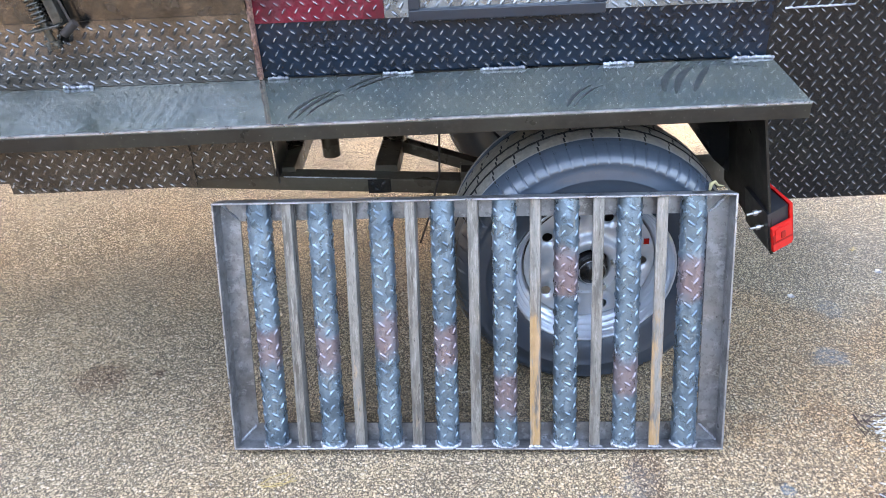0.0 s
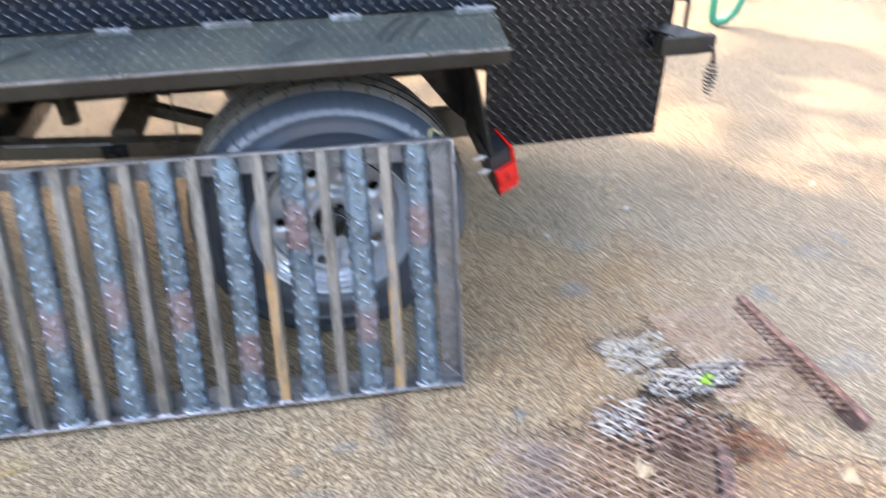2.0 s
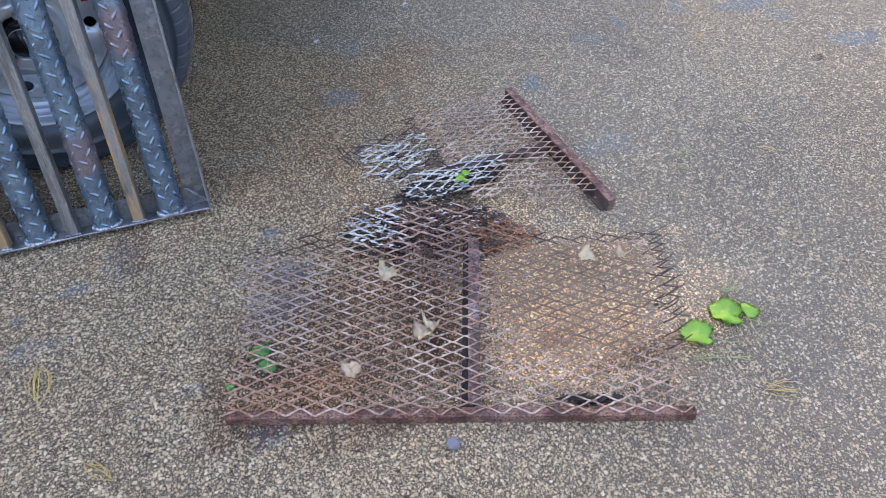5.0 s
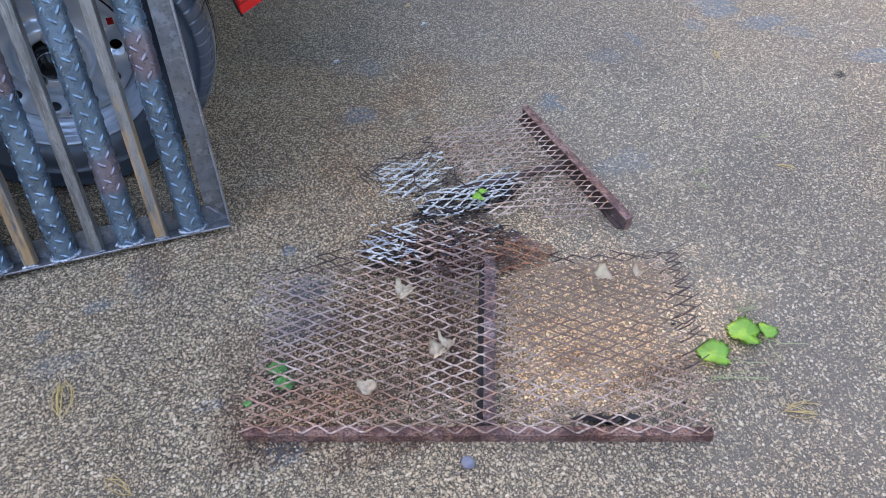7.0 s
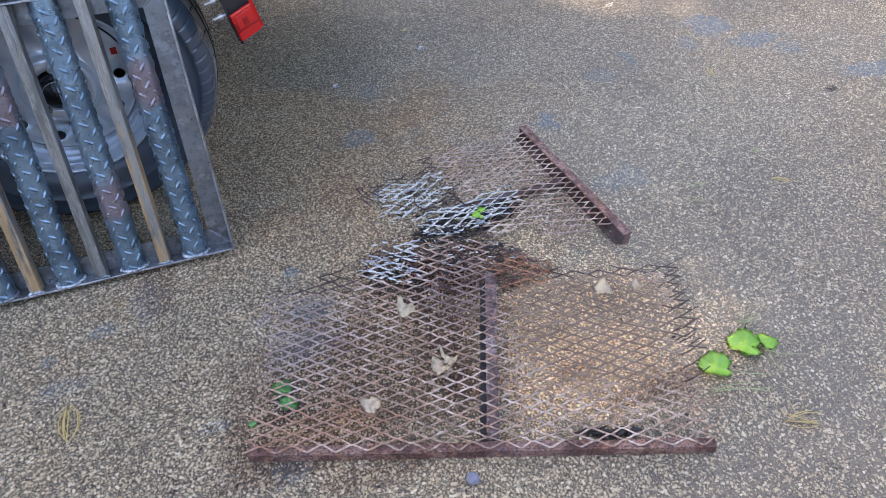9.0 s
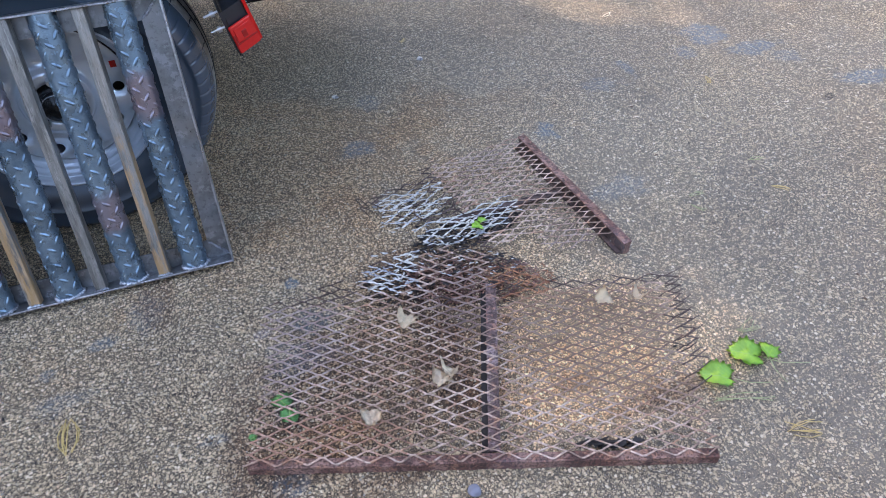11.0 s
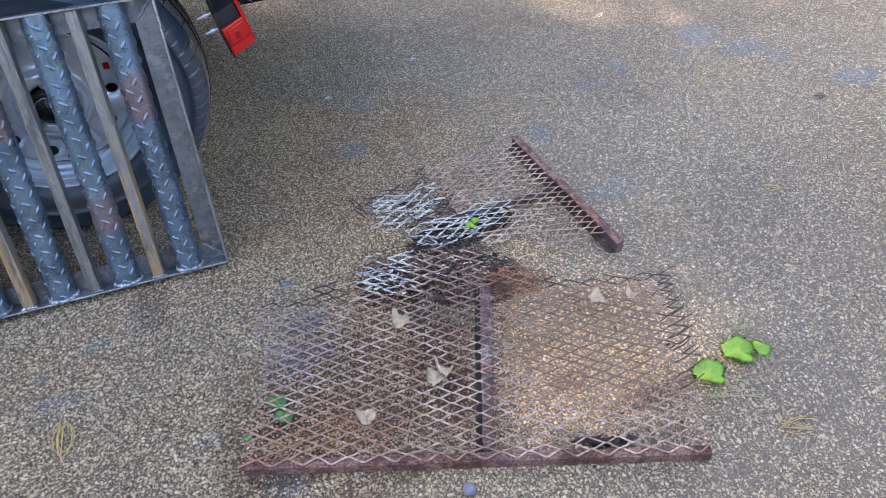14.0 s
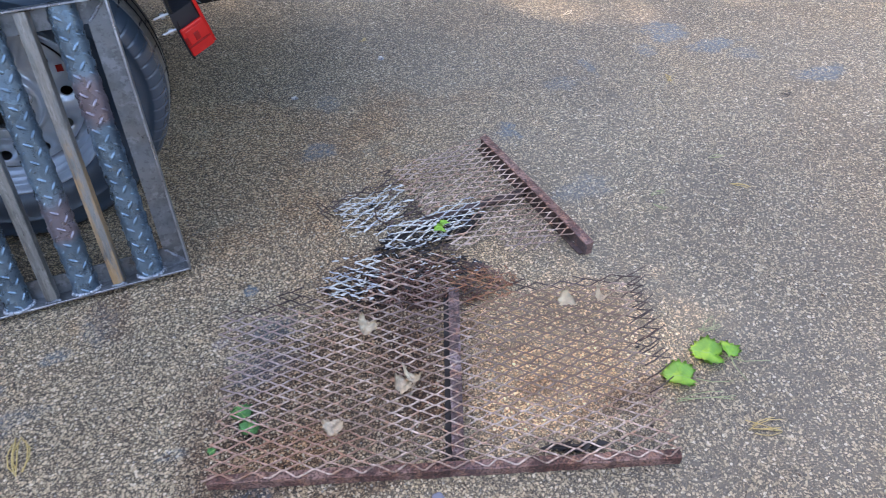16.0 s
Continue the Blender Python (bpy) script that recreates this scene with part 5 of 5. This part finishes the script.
leaf("dry_leaf", 1.96, -0.46, 0.03, -20, 0.05, 15, M_DRY, DRY, None, (12, 0), 0.9, 9)
leaf("dry_leaf", 2.05, -0.49, 0.03, 30, 0.035, 16, M_DRY, DRY, None, (0, 10), 0.9, 9)


def straw(name, label, x, y, turn, length, count, spread, seed, material, r=0.0009, category="twig"):
    """A few dry stalks lying together; each stalk is a part."""
    rng = random.Random(seed)
    ob = thing(name, label, category, pose(x, y, 0, 0, 0, turn), "plant litter")
    for i in range(count):
        bm = bmesh.new()
        a = rng.uniform(-spread, spread)
        y0 = rng.uniform(-1, 1) * length * 0.08
        l0, l1 = -length * rng.uniform(0.3, 0.5), length * rng.uniform(0.3, 0.5)
        bend = rng.uniform(-0.25, 0.25) * length
        pts = [(l, y0 + a * l + bend * (1 - (2 * l / length) ** 2), 0.0015 + r + 0.003 * rng.random()) for l in (l0, l0 * 0.4, l1 * 0.3, l1)]
        tube_path(bm, pts, r, 5)
        part("stalk", bm, material, ob)
    return ob


straw("straw_bundle", "small bundle of dry brown pine needles", 0.836, -0.393, 89, 0.095, 7, 0.035, 1, M_STRAW, 0.0013)
straw("dry_twig", "thin dry twigs lying on asphalt", 2.2, -0.885, -25, 0.08, 6, 0.5, 2, M_STRAW)
straw("dry_twig", "thin dry twigs lying on asphalt", 2.13, -0.79, -12, 0.14, 3, 0.25, 3, M_STEM)
straw("dry_twig", "thin dry twigs lying on asphalt", 2.26, -0.62, 10, 0.07, 4, 0.6, 4, M_STEM)
straw("dry_twig", "single pale dry stick on asphalt", 2.744, 0.857, 25, 0.06, 2, 0.1, 5, M_DRY, 0.0014)
straw("dry_twig", "thin dry twigs lying on asphalt", 0.93, -0.62, 120, 0.07, 4, 0.4, 6, M_STRAW)
straw("dry_twig", "thin curled stalk on grey asphalt", 2.662, -0.245, -40, 0.06, 3, 0.3, 7, M_STRAW)
straw("dry_twig", "thin dry twigs lying on asphalt", 2.684, -0.108, 0, 0.055, 3, 0.3, 8, M_STEM)
straw("dry_twig", "thin pale stalks on grey asphalt", 2.43, -0.19, 10, 0.06, 3, 0.3, 18, M_STEM)
straw("dry_twig", "thin pale stalks on grey asphalt", 2.404, -0.235, -50, 0.05, 2, 0.3, 19, M_STEM)
straw("dry_twig", "reddish curled leaf stalk on asphalt", 2.817, 0.311, 60, 0.045, 3, 0.4, 20, M_STRAW, 0.0014)
straw("dry_twig", "thin dry twigs lying on asphalt", 3.12, 0.09, 20, 0.05, 4, 0.6, 21, M_CHAR)
straw("dry_twig", "thin dry twigs lying on asphalt", 1.95, 0.95, 40, 0.04, 4, 0.6, 9, M_STRAW)
straw("dry_twig", "thin dry twigs lying on asphalt", 0.13, -0.10, 25, 0.09, 4, 0.4, 10, M_STRAW)

bm = bmesh.new()
bmesh.ops.create_icosphere(bm, subdivisions=3, radius=0.012)
for v in bm.verts:
    v.co = Vector((v.co.x * 1.1, v.co.y, v.co.z * 0.7)) * (1 + 0.25 * noise.noise(v.co * 120))
solid("pebble", bm, plain("blue_grey_stone", (0.19, 0.18, 0.21), 0.7), "rounded blue-grey pebble on asphalt", "pebble", pose(1.544, -0.779, 0.005), smooth=True)
for i, (x, y, r) in enumerate(((2.135, -0.27, 0.014), (2.15, -0.262, 0.008), (1.968, 0.80, 0.009), (1.63, 0.66, 0.008))):
    bm = bmesh.new()
    bmesh.ops.create_icosphere(bm, subdivisions=3, radius=r)
    for v in bm.verts:
        v.co = Vector((v.co.x * 1.2, v.co.y, v.co.z * 0.6)) * (1 + 0.5 * noise.noise(v.co * 110 + Vector((i, 0, 0))))
    solid("white_scrap", bm, M_ASH, "small crumpled white scrap on asphalt", "scrap", pose(x, y, r * 0.4), "scraps", smooth=True)

# loose chips bedded in the surface, flat-topped and broken
k = Mat("loose_chippings", (0.42, 0.31, 0.19), 0.75)
geo = k.node("ShaderNodeNewGeometry")
k.over(geo.outputs["Random Per Island"], (0.65, 0.505, 0.335))
k.over(k.ramp(geo.outputs["Random Per Island"], 0.97, 0.99, 0, 0.8), (0.74, 0.62, 0.455))
k.over(k.ramp(geo.outputs["Random Per Island"], 0.12, 0.06, 0, 0.9), (0.3, 0.26, 0.22))
k.over(k.ramp(k.noise(420, 3), 0.5, 0.65, 0, 0.4), (0.3, 0.215, 0.13))
dice = np.random.default_rng(7)
COUNT = 100000
cx, cy = dice.uniform(-0.8, 3.0, COUNT), dice.uniform(-1.25, 1.0, COUNT)
held = np.array([noise.noise(Vector((x * 2, y * 2, 3))) for x, y in zip(cx, cy)]) + dice.uniform(-0.7, 0.7, COUNT) - np.clip((cx - 1.3) * 0.5, 0, 0.5) > -0.2
cx, cy = cx[held], cy[held]
n = len(cx)
r = dice.uniform(0.0014, 0.0033, n) * dice.uniform(0.8, 1.2, n)
turn, thin = dice.uniform(0, 6.3, n), dice.uniform(0.55, 0.95, n)
high, lean_x, lean_y = dice.uniform(0.001, 0.0024, n), dice.normal(0, 0.22, n), dice.normal(0, 0.22, n)
ang = np.arange(6)[None, :] * math.pi / 3 + dice.uniform(-0.4, 0.4, (n, 6))
rad = r[:, None] * dice.uniform(0.7, 1.25, (n, 6))
co = np.zeros((n, 12, 3), dtype=np.float32)
for ring, scale in ((0, 1.0), (6, 0.66)):
    u, w = rad * np.cos(ang) * scale, rad * np.sin(ang) * thin[:, None] * scale
    co[:, ring:ring + 6, 0] = cx[:, None] + u * np.cos(turn)[:, None] - w * np.sin(turn)[:, None]
    co[:, ring:ring + 6, 1] = cy[:, None] + u * np.sin(turn)[:, None] + w * np.cos(turn)[:, None]
    co[:, ring:ring + 6, 2] = -0.0008 if ring == 0 else high[:, None] + u * lean_x[:, None] + w * lean_y[:, None]
start = np.arange(n)[:, None] * 12
sides = np.stack([np.stack([start[:, 0] + q, start[:, 0] + (q + 1) % 6, start[:, 0] + 6 + (q + 1) % 6, start[:, 0] + 6 + q], 1) for q in range(6)], 1).reshape(-1, 4)
tops = start + np.arange(6, 12)[None, :]
chips = new("loose_chippings", bpy.data.meshes.new("loose_chippings"))
chips.data.from_pydata(co.reshape(-1, 3).tolist(), [], sides.tolist() + tops.tolist())
chips.data.materials.append(k.m)
tagged(chips, "tan and grey stone chips bedded in asphalt", "gravel", kind="stuff")

# dark crumbs and bits of bark strewn about
verts, faces = [], []
for cx, cy, sx, sy, count in ((1.1, -0.5, 0.16, 0.14, 110), (1.45, -0.85, 0.25, 0.05, 60), (0.95, -0.35, 0.2, 0.12, 60), (2.0, -0.75, 0.3, 0.12, 40), (1.9, 0.1, 0.7, 0.4, 90), (0.4, -0.1, 0.7, 0.3, 60), (1.2, -0.635, 0.08, 0.025, 60)):
    for i in range(count):
        x, y, r, a = rng.gauss(cx, sx), rng.gauss(cy, sy), rng.uniform(0.0015, 0.0045), rng.uniform(0, 6.3)
        n0 = len(verts)
        for q in range(5):
            t = a + q * 1.2566 + rng.uniform(-0.3, 0.3)
            u, w = r * rng.uniform(1.0, 1.9) * math.cos(t), r * rng.uniform(0.5, 0.9) * math.sin(t)
            verts.append((x + u * math.cos(a) - w * math.sin(a), y + u * math.sin(a) + w * math.cos(a), 0.0005))
        verts.append((x, y, rng.uniform(0.003, 0.006)))
        faces += [(n0 + q, n0 + (q + 1) % 5, n0 + 5) for q in range(5)]
k = Mat("dark_crumbs", (0.03, 0.024, 0.02), 0.85)
k.over(k.node("ShaderNodeNewGeometry").outputs["Random Per Island"], (0.14, 0.085, 0.05))
crumbs = new("dark_crumbs", bpy.data.meshes.new("dark_crumbs"))
crumbs.data.from_pydata(verts, [], faces)
crumbs.data.materials.append(k.m)
tagged(crumbs, "dark brown crumbs and bark bits strewn on asphalt", "debris", kind="stuff")

# green tubular stand beyond the trailer
stand = thing("metal_stand", "green enamelled tubular stand on far asphalt", "stand", pose(3.37, 2.95, 0, 0, 0, -18))
bm = bmesh.new()
tube_path(bm, [(-0.02, 0, 0.9), (-0.01, 0, 0.4), (0, 0, 0.08), (0.012, 0, 0.035), (0.04, 0, 0.026), (0.09, 0, 0.04), (0.14, 0, 0.1), (0.17, 0, 0.2), (0.185, 0, 0.5), (0.19, 0, 0.9)], 0.025, 12)
part("leg_loop", bm, M_GREEN, stand)
bm = bmesh.new()
rod(bm, (-0.02, 0, 0.86), (0.19, 0, 0.86), 0.02)
part("cross_bar", bm, M_GREEN, stand)
